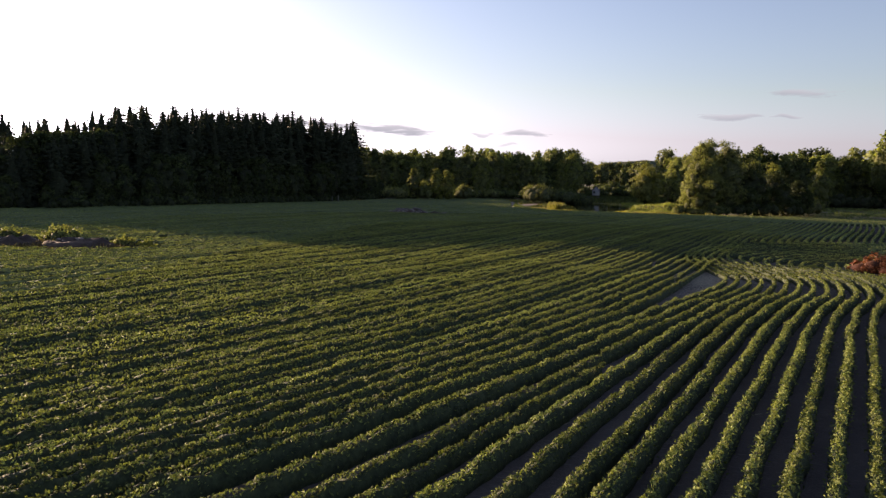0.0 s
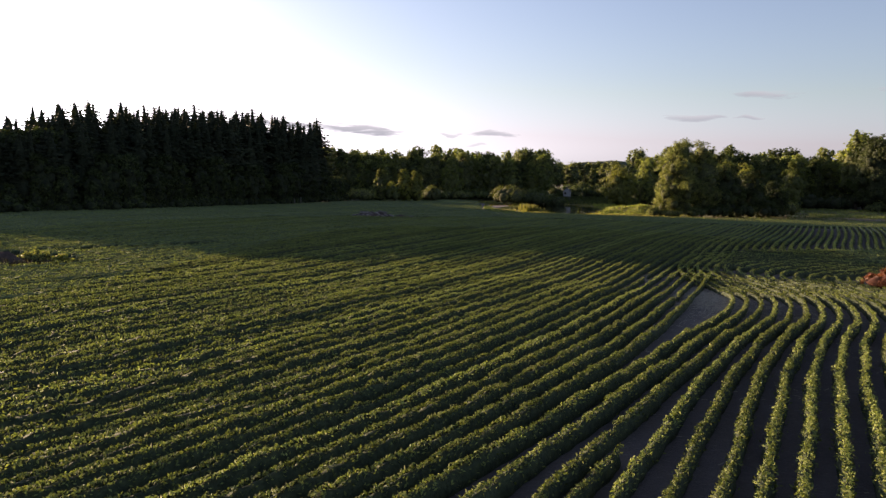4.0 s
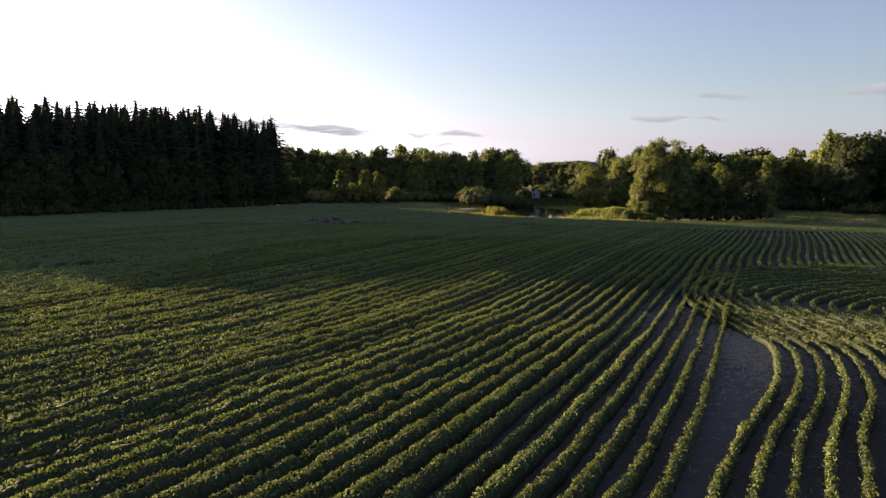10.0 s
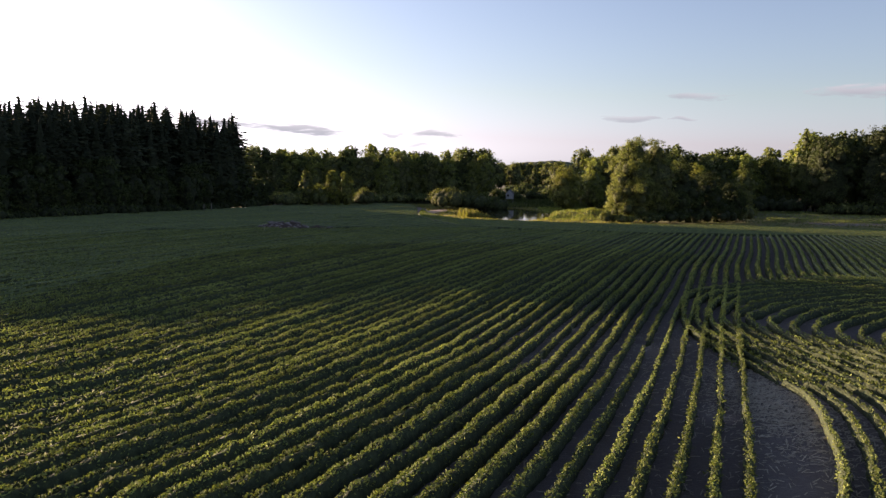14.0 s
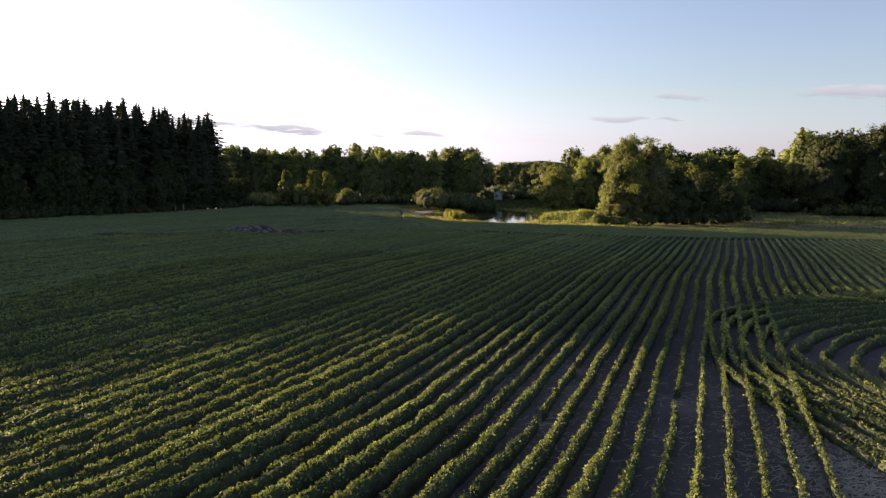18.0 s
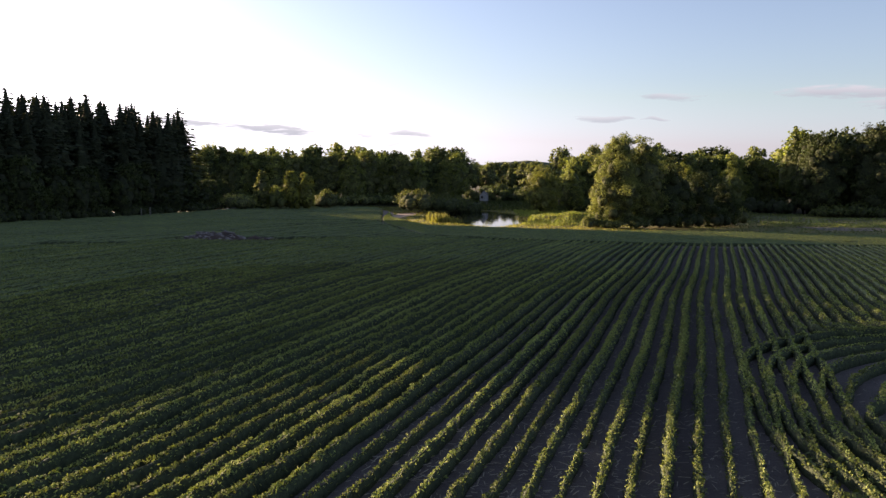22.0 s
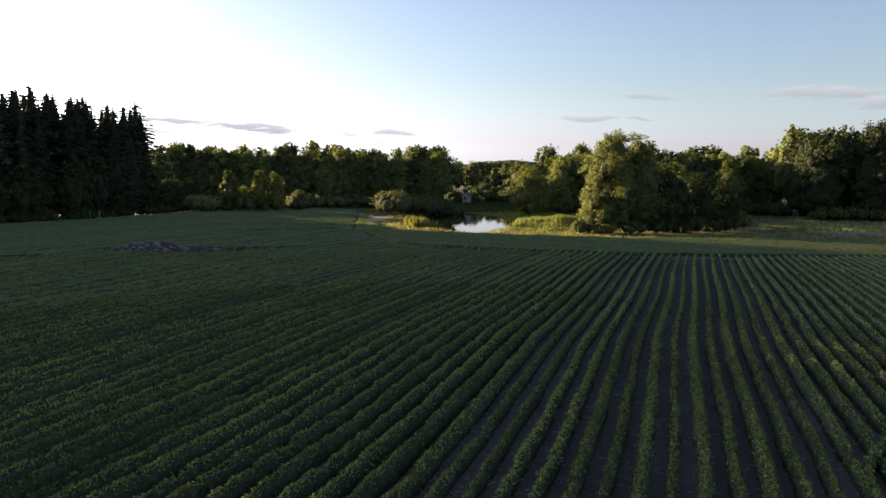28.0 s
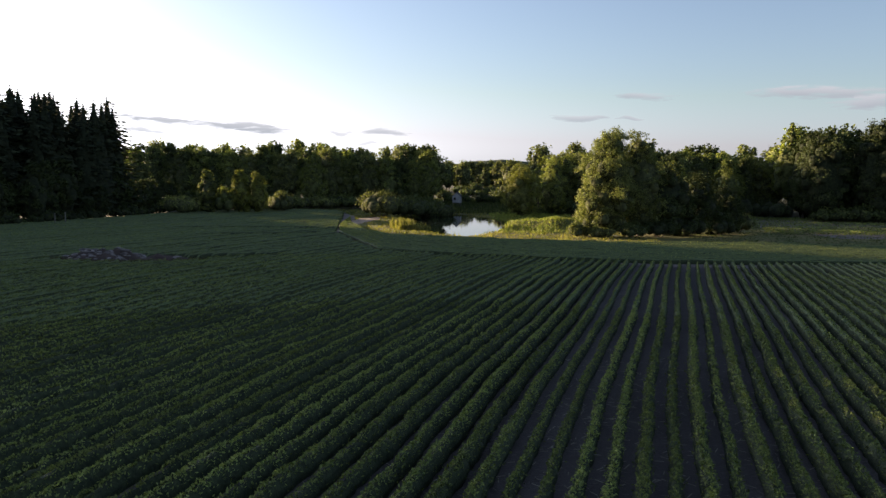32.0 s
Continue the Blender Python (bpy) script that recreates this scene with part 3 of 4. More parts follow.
# ---- trees ----
def blob(c, rr, r, k=7):
    """A lumpy closed ball of inner foliage: verts, quads, normals."""
    th, ph = np.meshgrid(np.linspace(0, 2 * np.pi, k, endpoint=False), np.linspace(0.12, np.pi - 0.12, 5), indexing="ij")
    d = np.stack([np.cos(th) * np.sin(ph), np.sin(th) * np.sin(ph), np.cos(ph)], -1)
    v = np.asarray(c) + d * rr * r.uniform(0.8, 1.12, (k, 5, 1))
    i, j = np.meshgrid(np.arange(k), np.arange(4), indexing="ij")
    i2 = (i + 1) % k
    q = np.stack([i * 5 + j, i * 5 + j + 1, i2 * 5 + j + 1, i2 * 5 + j], -1).reshape(-1, 4)
    return v.reshape(-1, 3), q, d.reshape(-1, 3)


def clump_leaves(cl, rad, per, size, r, heart):
    """Leaf sprays over rounded clumps: places, sizes and the way they face. Most sit on the upper and outer side of their clump."""
    k = len(cl)
    pick = np.repeat(np.arange(k), per)
    d = r.normal(size=(len(pick), 3))
    d /= np.linalg.norm(d, axis=1, keepdims=True)
    outward = cl[pick] - heart
    outward /= np.linalg.norm(outward, axis=1, keepdims=True) + 1e-9
    turn = (d * (outward + [0, 0, 0.5])).sum(1) < -0.25
    d[turn] *= -1
    p = cl[pick] + d * rad[pick, None] * r.uniform(0.45, 1.65, (len(pick), 1)) * [1, 1, 0.9]
    return p, size * r.uniform(0.6, 1.3, len(pick)), d + 0.35 * outward + [0, 0, 0.2]


def broad_tree(height, spread, leaf, count, size, seed, lobes=9, low=0.18, spires=0):
    """A broad-leaved tree: trunk and limbs as one part, and a crown of leafy clumps on the boughs as another."""
    r = np.random.default_rng(seed)
    root = new("tree")
    stems = [tube([(0, 0, -0.4), (0.1, 0.05, height * 0.3), (r.normal(0, 0.3), r.normal(0, 0.3), height * 0.62), (r.normal(0, 0.4), r.normal(0, 0.4), height * 0.9)],
                  [height * 0.020, height * 0.015, height * 0.009, height * 0.002])]
    # boughs: an uneven egg of a few large masses
    boughs = []
    for n in range(lobes):
        a = 2.4 * n + r.uniform(-0.4, 0.4)
        f = (n + 0.5) / lobes
        zc = height * (low + 0.10 + (0.76 - low) * f + r.uniform(-0.04, 0.04))
        wide = math.sqrt(max(0.05, 1 - (max(0.0, f - 0.30) / 0.78) ** 2)) * (0.8 + 0.2 * min(1, f / 0.3))
        rr = spread * r.uniform(0.15, 0.22)
        rad = max(0.0, spread * 0.5 * wide * r.uniform(0.72, 1.0) - rr * 0.75) if f < 0.86 else spread * 0.08
        c = np.array([math.cos(a) * rad, math.sin(a) * rad, zc])
        boughs.append((c, np.array([rr, rr, rr * r.uniform(0.85, 1.25)])))
        s = max(0.12, zc / height - 0.22)
        stems.append(tube([(0, 0, height * s), tuple(c * [0.5, 0.5, 0] + [0, 0, (height * s + zc) / 2]), tuple(c)], [height * 0.008, height * 0.005, height * 0.0015], 5))
    boughs.append((np.array([r.normal(0, 0.3), r.normal(0, 0.3), height * 0.87]), np.array([spread * 0.17, spread * 0.17, height * 0.10])))
    for n in range(spires):
        a = 2 * math.pi * n / spires + r.uniform(-0.5, 0.5)
        rad = spread * r.uniform(0.10, 0.26)
        boughs.append((np.array([math.cos(a) * rad, math.sin(a) * rad, height * r.uniform(0.84, 0.93)]), np.array([spread * 0.055, spread * 0.055, height * r.uniform(0.06, 0.10)])))
    # clumps over every bough
    cl, rad = [], []
    for c, rr in boughs:
        kc = int(10 + 3.4 * rr.max())
        d = r.normal(size=(kc, 3))
        d[:, 2] = np.where(d[:, 2] < -0.6, -d[:, 2], d[:, 2])
        d /= np.linalg.norm(d, axis=1, keepdims=True)
        cl.append(c + d * rr * r.uniform(0.70, 1.12, (kc, 1)))
        rad.append(rr.min() * r.uniform(0.18, 0.42, kc))
    cl, rad = np.concatenate(cl), np.concatenate(rad)
    heart = np.array([0, 0, height * 0.42])
    per = np.maximum(4, (count * rad ** 2 / (rad ** 2).sum()).astype(int))
    pts, sizes, outs = clump_leaves(cl, rad, per, size, r, heart)
    pts[:, 2] = np.maximum(pts[:, 2], height * low * 0.5 + 0.15)
    part("trunk", mesh_from("trunk", *joined(stems), [BARK], None, True), root)
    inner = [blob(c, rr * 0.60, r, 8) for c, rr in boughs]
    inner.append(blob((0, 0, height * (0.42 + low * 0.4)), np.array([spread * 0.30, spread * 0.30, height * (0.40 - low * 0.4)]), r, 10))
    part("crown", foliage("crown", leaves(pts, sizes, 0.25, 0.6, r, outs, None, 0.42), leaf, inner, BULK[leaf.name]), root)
    return root


def shrub(height, spread, leaf, count, size, seed, name="shrub", lobes=7):
    r = np.random.default_rng(seed)
    root = new(name)
    stems, inner, cl, rad = [], [], [], []
    for n in range(lobes):
        a = 2.4 * n
        far = spread * 0.5 * math.sqrt((n + 0.3) / lobes) * 0.8
        top = height * (1.0 - 0.45 * (far / (spread * 0.5)) ** 2) * r.uniform(0.8, 1.0)
        c = np.array([math.cos(a) * far, math.sin(a) * far, top * 0.52])
        rr = np.array([spread * 0.22, spread * 0.22, top * 0.46])
        inner.append(blob(c, rr * 0.75, r, 7))
        stems.append(tube([(0.2 * math.cos(a), 0.2 * math.sin(a), -0.2), tuple(c * [0.7, 0.7, 0.5]), tuple(c + [0, 0, top * 0.3])], [0.06, 0.04, 0.012], 5))
        kc = 9
        d = r.normal(size=(kc, 3))
        d[:, 2] = np.abs(d[:, 2]) - 0.25
        d /= np.linalg.norm(d, axis=1, keepdims=True)
        cl.append(c + d * rr * r.uniform(0.75, 1.0, (kc, 1)))
        rad.append(min(rr[0], rr[2]) * r.uniform(0.3, 0.5, kc))
    cl, rad = np.concatenate(cl), np.concatenate(rad)
    per = np.maximum(3, (count * rad ** 2 / (rad ** 2).sum()).astype(int))
    pts, sizes, outs = clump_leaves(cl, rad, per, size, r, np.array([0, 0, height * 0.3]))
    pts[:, 2] = np.clip(pts[:, 2], 0.05, height * 1.08)
    part("stems", mesh_from("stems", *joined(stems), [BARK], None, True), root)
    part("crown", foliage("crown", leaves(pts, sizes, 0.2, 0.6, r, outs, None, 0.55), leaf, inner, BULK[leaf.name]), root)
    return root


def spruce(height, spread, seed, dense=1.0):
    """A spruce: whorls of drooping boughs, uneven in length, round a straight trunk."""
    r = np.random.default_rng(seed)
    root = new("spruce")
    trunk = tube([(0, 0, -0.4), (0.05, 0, height * 0.5), (r.normal(0, 0.1), r.normal(0, 0.1), height)], [height * 0.011, height * 0.007, 0.02], 6)
    cs, sz, way = [], [], []
    z = height * 0.10
    lean = r.uniform(0, 2 * math.pi)
    while z < height - 0.5:
        depth = height - z
        reach = min(0.45 + 0.60 * depth, spread * 0.5) * r.uniform(0.72, 1.12)
        nb = 5 if depth < 4 else 8
        off = r.uniform(0, 6.28)
        for b in range(nb):
            a = off + 2 * math.pi * (b + r.uniform(-0.3, 0.3)) / nb
            rl = reach * r.uniform(0.55, 1.28) * (1 + 0.15 * math.cos(a - lean))
            ns = max(1, int(0.9 + rl * 1.1))
            for q in range(ns):
                t = (q + 0.7) / ns
                cs.append((math.cos(a) * rl * t, math.sin(a) * rl * t, z - rl * 0.34 * t ** 1.3 + 0.16 * rl * t ** 3))
                sz.append((0.34 + 0.26 * min(1.0, depth / 7)) * (1.05 - 0.3 * t))
                side = r.normal(0, 0.45)
                way.append((math.cos(a + side), math.sin(a + side), -0.32 + 0.25 * t))
        z += (0.50 + 0.045 * min(depth, 9)) * r.uniform(0.75, 1.25) / dense
    for q in range(5):
        cs.append((0, 0, height - 0.15 - 0.22 * q))
        sz.append(0.16 + 0.05 * q)
        way.append((r.normal(0, 0.3), r.normal(0, 0.3), 1.0))
    cs, sz, way = np.array(cs), np.array(sz), np.array(way)
    cs += r.normal(0, 0.06, cs.shape)
    part("trunk", mesh_from("trunk", *trunk, [BARK], None, True), root)
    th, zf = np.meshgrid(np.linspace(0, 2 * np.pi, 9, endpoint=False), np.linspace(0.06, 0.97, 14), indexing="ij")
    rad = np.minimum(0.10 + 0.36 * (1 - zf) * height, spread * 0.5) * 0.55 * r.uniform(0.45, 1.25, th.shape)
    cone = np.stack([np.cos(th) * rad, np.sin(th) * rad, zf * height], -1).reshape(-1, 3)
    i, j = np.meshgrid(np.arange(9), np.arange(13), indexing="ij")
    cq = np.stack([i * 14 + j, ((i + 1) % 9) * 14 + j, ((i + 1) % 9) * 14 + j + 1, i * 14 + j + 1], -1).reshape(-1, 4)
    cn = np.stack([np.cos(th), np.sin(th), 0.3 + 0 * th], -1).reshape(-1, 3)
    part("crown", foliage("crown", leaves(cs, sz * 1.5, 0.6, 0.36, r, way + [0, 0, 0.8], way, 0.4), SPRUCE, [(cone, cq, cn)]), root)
    return root


def stand(proto, x, y, scale, turn, tall=1.0, z=None):
    m = pose(x, y, float(ground_z(x, y)) - 0.05 if z is None else z, 0, 0, turn) @ Matrix.Diagonal((scale, scale, scale * tall, 1))
    return copy_thing(proto, m)


def along(points, spacing, wobble, r):
    """Places along a line on the plan, unevenly spaced."""
    p = np.asarray(points, float)
    s = np.r_[0, np.cumsum(np.hypot(*np.diff(p, axis=0).T))]
    at = np.arange(spacing * 0.4, s[-1], spacing) + r.uniform(-0.3, 0.3, len(np.arange(spacing * 0.4, s[-1], spacing))) * spacing
    return [(float(np.interp(a, s, p[:, 0]) + r.normal(0, wobble)), float(np.interp(a, s, p[:, 1]) + r.normal(0, wobble)), float(a / s[-1])) for a in at]


def wood_west():
    r = np.random.default_rng(21)
    protos = [tagged(spruce(20 + 1.5 * n, 8.6 + 0.7 * n, 40 + n), "tall dark spruce at the edge of the wood", "spruce", "spruce wood") for n in range(4)]
    for rank in range(6):
        line = [(-55.6 - 4.0 * rank, 219.5 - 0.8 * rank), (-65 - 4.5 * rank, 200), (-74 - 4.5 * rank, 165), (-81 - 4.5 * rank, 130), (-88 - 4.5 * rank, 101.5 + 1.5 * rank)]
        for x, y, a in along(line, 3.3 + 0.45 * rank, 0.9, r):
            h = np.interp(a, [0, 0.05, 0.12, 0.35, 0.7, 1.0], [24.5, 25.0, 25.5, 23.7, 19.2, 17.6]) + 0.38 * rank + r.normal(0, 1.0) - (1.5 if rank == 0 and a > 0.06 else 0)
            # heights cut along the sun's way to place the shadow edge on the field
            y0 = y - 0.7265 * max(0.0, -84.0 - x)
            behind = 0.129 * 1.236 * max(0.0, -84.0 - x)
            low = min(1.0, float(behind + np.interp(y0, [100, 103, 108, 112, 118, 123, 130, 133, 134], [8.5, 9.5, 11.0, 12.8, 13.9, 14.9, 15.5, 16.4, 40])) / h)
            k = int(r.integers(0, 4))
            stand(protos[k], x, y, h / (20 + 1.5 * k), r.uniform(0, 360), low)
    # spruces added to close gaps that let sun streaks onto the field
    for x, y, tall in ((-83.2, 121.8, 0.8), (-87.5, 124.5, 0.8), (-92, 127.5, 0.82), (-84.2, 118.5, 0.76), (-82.3, 125.9, 0.82), (-86.2, 128.6, 0.84), (-85.4, 114.0, 0.68), (-89.3, 116.8, 0.7)):
        stand(protos[1], x, y, 17 / 21.5, 40 * x, tall)
    for n, (x, y) in enumerate(((-93, 140), (-97, 145), (-101, 150), (-96, 151), (-104, 156), (-99, 158))):
        stand(protos[n % 4], x, y, (15.2 + 0.4 * n) / (20 + 1.5 * (n % 4)), 60 * n)
    for rank in range(2):
        for x, y, a in along([(-142 - 6 * rank, 142 + 4 * rank), (-126 - 6 * rank, 157 + 4 * rank), (-112 - 6 * rank, 172 + 4 * rank)], 3.4, 0.9, r):
            k = int(r.integers(0, 4))
            stand(protos[k], x, y, (20.8 + 0.6 * rank + r.normal(0, 0.6)) / (20 + 1.5 * k), r.uniform(0, 360))
    for k, p in enumerate(protos):
        p.matrix_basis = pose(-108 - 4 * k, 170 + 9 * k, -1.5)
    edge = tagged(broad_tree(11, 7.5, SHADEOAK, 3200, 0.24, 61, 14, 0.0), "dark leafy tree in front of the spruces", "tree", "wood edge trees")
    edge.matrix_basis = pose(-57, 216, -1.75)
    for x, y, a in along([(-56, 217), (-61, 200), (-70, 165), (-77, 130), (-84, 103)], 4.4, 1.0, r):
        stand(edge, x, y, r.uniform(0.55, 1.15) * (1 if y > 120 else 0.5), r.uniform(0, 360))
    # hidden row of trees added as a screen against the low sun
    for x, y, a in along([(-93, 104), (-89, 112), (-88, 122), (-87, 133), (-86, 140)], 2.6, 0.4, r):
        stand(edge, x, y, float(np.interp(y, [103, 107, 109.5, 111.3, 114, 118, 123, 128, 132, 140], [8.2, 8.6, 10.4, 13.3, 13.9, 14.3, 14.8, 15.2, 15.9, 16.5])) / 11.0, r.uniform(0, 360))
    for x, y, a in along([(-57, 223), (-57, 238), (-59, 252), (-60, 266)], 2.6, 0.6, r):
        stand(edge, x, y, r.uniform(0.62, 0.76), r.uniform(0, 360))
    corner = tagged(broad_tree(14, 8.0, OAK, 5000, 0.21, 63, 16, 0.0), "leafy tree at the wood's northern corner", "tree", "trees at the wood's corner")
    corner.matrix_basis = pose(-66, 284, -1.75)
    for x, y, k in ((-72, 287, 1.35), (-60, 282, 1.2), (-78, 290, 1.4), (-84, 296, 1.35), (-69, 293, 1.45), (-90, 300, 1.4), (-56, 286, 1.3)):
        stand(corner, x, y, k, 70 * k + x * 30)
    low = tagged(shrub(3.0, 5.5, SHADEOAK, 420, 0.26, 77), "dark bushy undergrowth along the wood edge", "shrub", "wood edge undergrowth")
    low.matrix_basis = pose(-60, 206, -1.75)
    for x, y, a in along([(-51, 227), (-58, 200), (-67, 165), (-74, 130), (-81, 103)], 4.2, 0.7, r):
        stand(low, x, y, r.uniform(0.6, 1.15), r.uniform(0, 360))


def wood_north():
    r = np.random.default_rng(5)
    kinds, rear = [], []
    tall = [tagged(broad_tree(25, 11.5 + n, leaf, 10000, 0.22, 150 + n, 24, 0.0, 4), "tall dark tree at the eastern end of the tree line", "tree", "tall eastern trees") for n, leaf in enumerate((TALLOAK, SHADEOAK, TALLOAK, TALLOAK))]
    for k, p in enumerate(tall):
        x, y = 118 + 16 * k, 244 + 2 * (k % 2)
        p.matrix_basis = pose(x, y, float(ground_z(x, y)) - 0.05)
    for n, (leaf, words) in enumerate(((OAK, "dark green broad-leaved tree in the wood behind the field"), (ASPEN, "light green broad-leaved tree catching low sun"),
                                       (OAK, "rounded dark green tree in the far tree line"), (WILLOW, "grey-green leafy tree in the far tree line"))):
        kinds.append(tagged(broad_tree(16, 8.5 + n * 0.8, leaf, 5800, 0.22, 100 + n, 20, 0.0, 3), words, "tree", "tree line north"))
        rear.append(tagged(broad_tree(16, 9 + n * 0.8, leaf, 1500, 0.36, 200 + n, 14, 0.15, 2), words, "tree", "trees deep in the wood"))
    for k, p in enumerate(kinds):
        x, y = ((-66, 256), (-20, 272), (58, 262), (90, 256))[k]
        p.matrix_basis = pose(x, y, float(ground_z(x, y)) - 0.05)
    for k, p in enumerate(rear):
        x, y = -70 + 40 * k, 330
        p.matrix_basis = pose(x, y, float(ground_z(x, y)) - 0.05)
    lines = [(kinds, [(-62, 281), (-45, 279), (-29, 278), (-10, 279), (4, 281), (17, 284)], 4.4, 18.2, 1.2),
             (kinds, [(48, 258), (62, 254), (80, 252), (98, 256), (116, 258)], 4.6, 17.3, 1.2),
             (tall, [(113, 238), (122, 232), (136, 231), (152, 233), (172, 238)], 6.0, 18.2, 1.3),
             (rear, [(-66, 293), (-30, 294), (10, 299), (17, 301)], 4.8, 20.0, 1.2),
             (rear, [(-80, 310), (-30, 314), (18, 322)], 5.2, 21.2, 1.2),
             (rear, [(50, 276), (70, 270), (100, 272), (130, 274)], 5.0, 20.5, 1.2),
             (rear, [(53, 296), (70, 290), (120, 292), (175, 290)], 6.5, 21.5, 1.5),
             (rear, [(-20, 470), (40, 480), (90, 500), (150, 480)], 7.5, 19.5, 4.0),
             (rear, [(-40, 520), (40, 530), (110, 540), (190, 520)], 8.0, 21.0, 4.0),
             (rear, [(-60, 287), (-30, 286), (0, 290), (17, 294)], 4.2, 19.0, 1.0),
             (rear, [(50, 267), (70, 262), (100, 265), (118, 264)], 4.2, 18.6, 1.0),
             # western end added behind the spruces to keep low sun off the line
             (rear, [(-54, 288), (-70, 294), (-92, 306), (-128, 326)], 4.5, 19.0, 1.2),
             (rear, [(118, 250), (135, 246), (155, 248), (180, 252)], 5.5, 26.0, 1.5)]
    for protos, pts, sp, h, wob in lines:
        for x, y, a in along(pts, sp, wob, r):
            stand(protos[int(r.integers(0, 4))], x, y, h * r.uniform(0.82, 1.04) / 16, r.uniform(0, 360), r.uniform(0.92, 1.05))
    low = [tagged(shrub(3.4, 5.5, leaf, 560, 0.28, 80 + n), words, "shrub", "shrubs along the tree line") for n, (leaf, words) in
           enumerate(((OAK, "dark leafy shrub at the foot of the trees"), (WILLOW, "grey-green shrub at the foot of the trees")))]
    low[0].matrix_basis = pose(-44, 240, float(ground_z(-44, 240)) - 0.05)
    low[1].matrix_basis = pose(70, 246, float(ground_z(70, 246)) - 0.05)
    for pts, k in (([(20, 299), (48, 300)], 1.0), ([(22, 325), (60, 330), (110, 325)], 0.9), ([(22, 365), (60, 370), (120, 365)], 1.2), ([(20, 410), (70, 415), (130, 410)], 1.6)):
        for x, y, a in along(pts, 5.0, 2.5, r):
            stand(low[0], x, y, k * r.uniform(0.6, 1.3), r.uniform(0, 360))
    for pts in ([(-64, 274), (-45, 272), (-29, 271)], [(-50, 232), (-40, 241), (-25, 256), (-8, 268), (6, 273), (16, 275)], [(108, 262), (150, 262), (190, 268)], [(46, 250), (62, 247), (80, 245), (98, 248), (112, 246)], [(112, 232), (122, 226), (136, 225), (152, 227), (170, 231)]):
        for x, y, a in along(pts, 3.4, 1.0, r):
            stand(low[int(r.random() < 0.35)], x, y, r.uniform(0.6, 1.5), r.uniform(0, 360))


wood_west()
wood_north()

hero = tagged(broad_tree(17.8, 11.4, WILLOW, 46000, 0.14, 301, 34, 0.0, 6), "large grey-green willow tree beside the pond", "tree")
hero.matrix_basis = pose(41.9, 176, float(ground_z(41.9, 176)) - 0.05, 0, 0, 40)
for x, y, h, w, leaf, sd in ((47.9, 177.2, 17.7, 9.6, WILLOW, 310), (53.5, 180, 13.0, 11.0, TALLOAK, 302), (61, 184, 10.5, 12.0, SHADEOAK, 303), (68, 188, 8.0, 8.0, TALLOAK, 311), (38, 238, 12.5, 11.5, YELLOW, 304), (66, 198, 9.0, 8.0, ASPEN, 305), (63, 214, 13.0, 9.0, ASPEN, 306),
                             (-32.6, 231, 11.0, 5.2, YELLOW, 320), (-28.8, 233, 10.4, 5.8, YELLOW, 321), (-40, 230, 11.0, 4.6, WILLOW, 322),
                             (48, 246, 15.0, 9.0, ASPEN, 307), (74, 226, 14.5, 8.0, YELLOW, 308), (90, 232, 15.0, 8.0, ASPEN, 309)):
    t = tagged(broad_tree(h, w, leaf, 11000, 0.17, sd, 20, 0.0, 2 if h > 14 else 0), "bushy tree near the pond bank" if x > 0 else "slim yellow-green tree before the dark wood", "tree")
    t.matrix_basis = pose(x, y, float(ground_z(x, y)) - 0.05)
for x, y, h, w, leaf, sd, words in ((2, 228, 7.0, 10.5, WILLOW, 401, "grey-green willow bush by the pond"), (9, 232, 6.6, 11.5, OAK, 402, "dark willow bush beside the pond"), (16, 239, 6.2, 10.0, OAK, 412, "dark willow bush beside the pond"),
                                    (-36, 231, 7.0, 6.5, ASPEN, 403, "yellow-green bush before the dark wood"), (-24, 240, 6.5, 6.0, WILLOW, 404, "grey-green bush before the dark wood"),
                                    (-46, 228, 5.2, 9.0, WILLOW, 413, "low pale bush at the wood's corner"),
                                    (-26, 246, 5.5, 6.0, WILLOW, 405, "pale bush before the dark wood"), (27.9, 55, 1.9, 4.6, RUST, 406, "rust-red dried shrub standing in the field")):
    t = tagged(shrub(h, w, leaf, 4200 if h < 3 else 2400, 0.09 if h < 3 else 0.18, sd, "shrub", 11), words, "shrub")
    t.matrix_basis = pose(x, y, float(ground_z(x, y)) - 0.05)

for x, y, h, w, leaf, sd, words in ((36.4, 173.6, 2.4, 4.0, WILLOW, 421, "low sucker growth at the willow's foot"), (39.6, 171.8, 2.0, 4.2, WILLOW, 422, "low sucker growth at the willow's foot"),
                                    (45.2, 172.6, 3.0, 5.0, OAK, 423, "dark bush in the willow's shade"), (50.5, 174.5, 3.4, 6.0, SHADEOAK, 424, "dark bush in the willow's shade"),
                                    (57, 178, 4.2, 7.0, SHADEOAK, 425, "dark bush beside the pond trees"), (64, 181, 4.0, 6.5, SHADEOAK, 426, "dark bush beside the pond trees"),
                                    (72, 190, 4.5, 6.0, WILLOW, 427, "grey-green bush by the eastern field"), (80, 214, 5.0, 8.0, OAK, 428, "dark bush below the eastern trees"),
                                    (90, 236, 6.0, 10.0, SHADEOAK, 429, "dark bush below the eastern trees"), (99, 241, 6.5, 11.0, SHADEOAK, 430, "dark bush below the eastern trees"), (107, 239, 6.0, 10.0, SHADEOAK, 431, "dark bush below the eastern trees")):
    t = tagged(shrub(h, w, leaf, 1800, 0.17, sd, "shrub", 9), words, "shrub", "bushes at the foot of the trees")
    t.matrix_basis = pose(x, y, float(ground_z(x, y)) - 0.05)

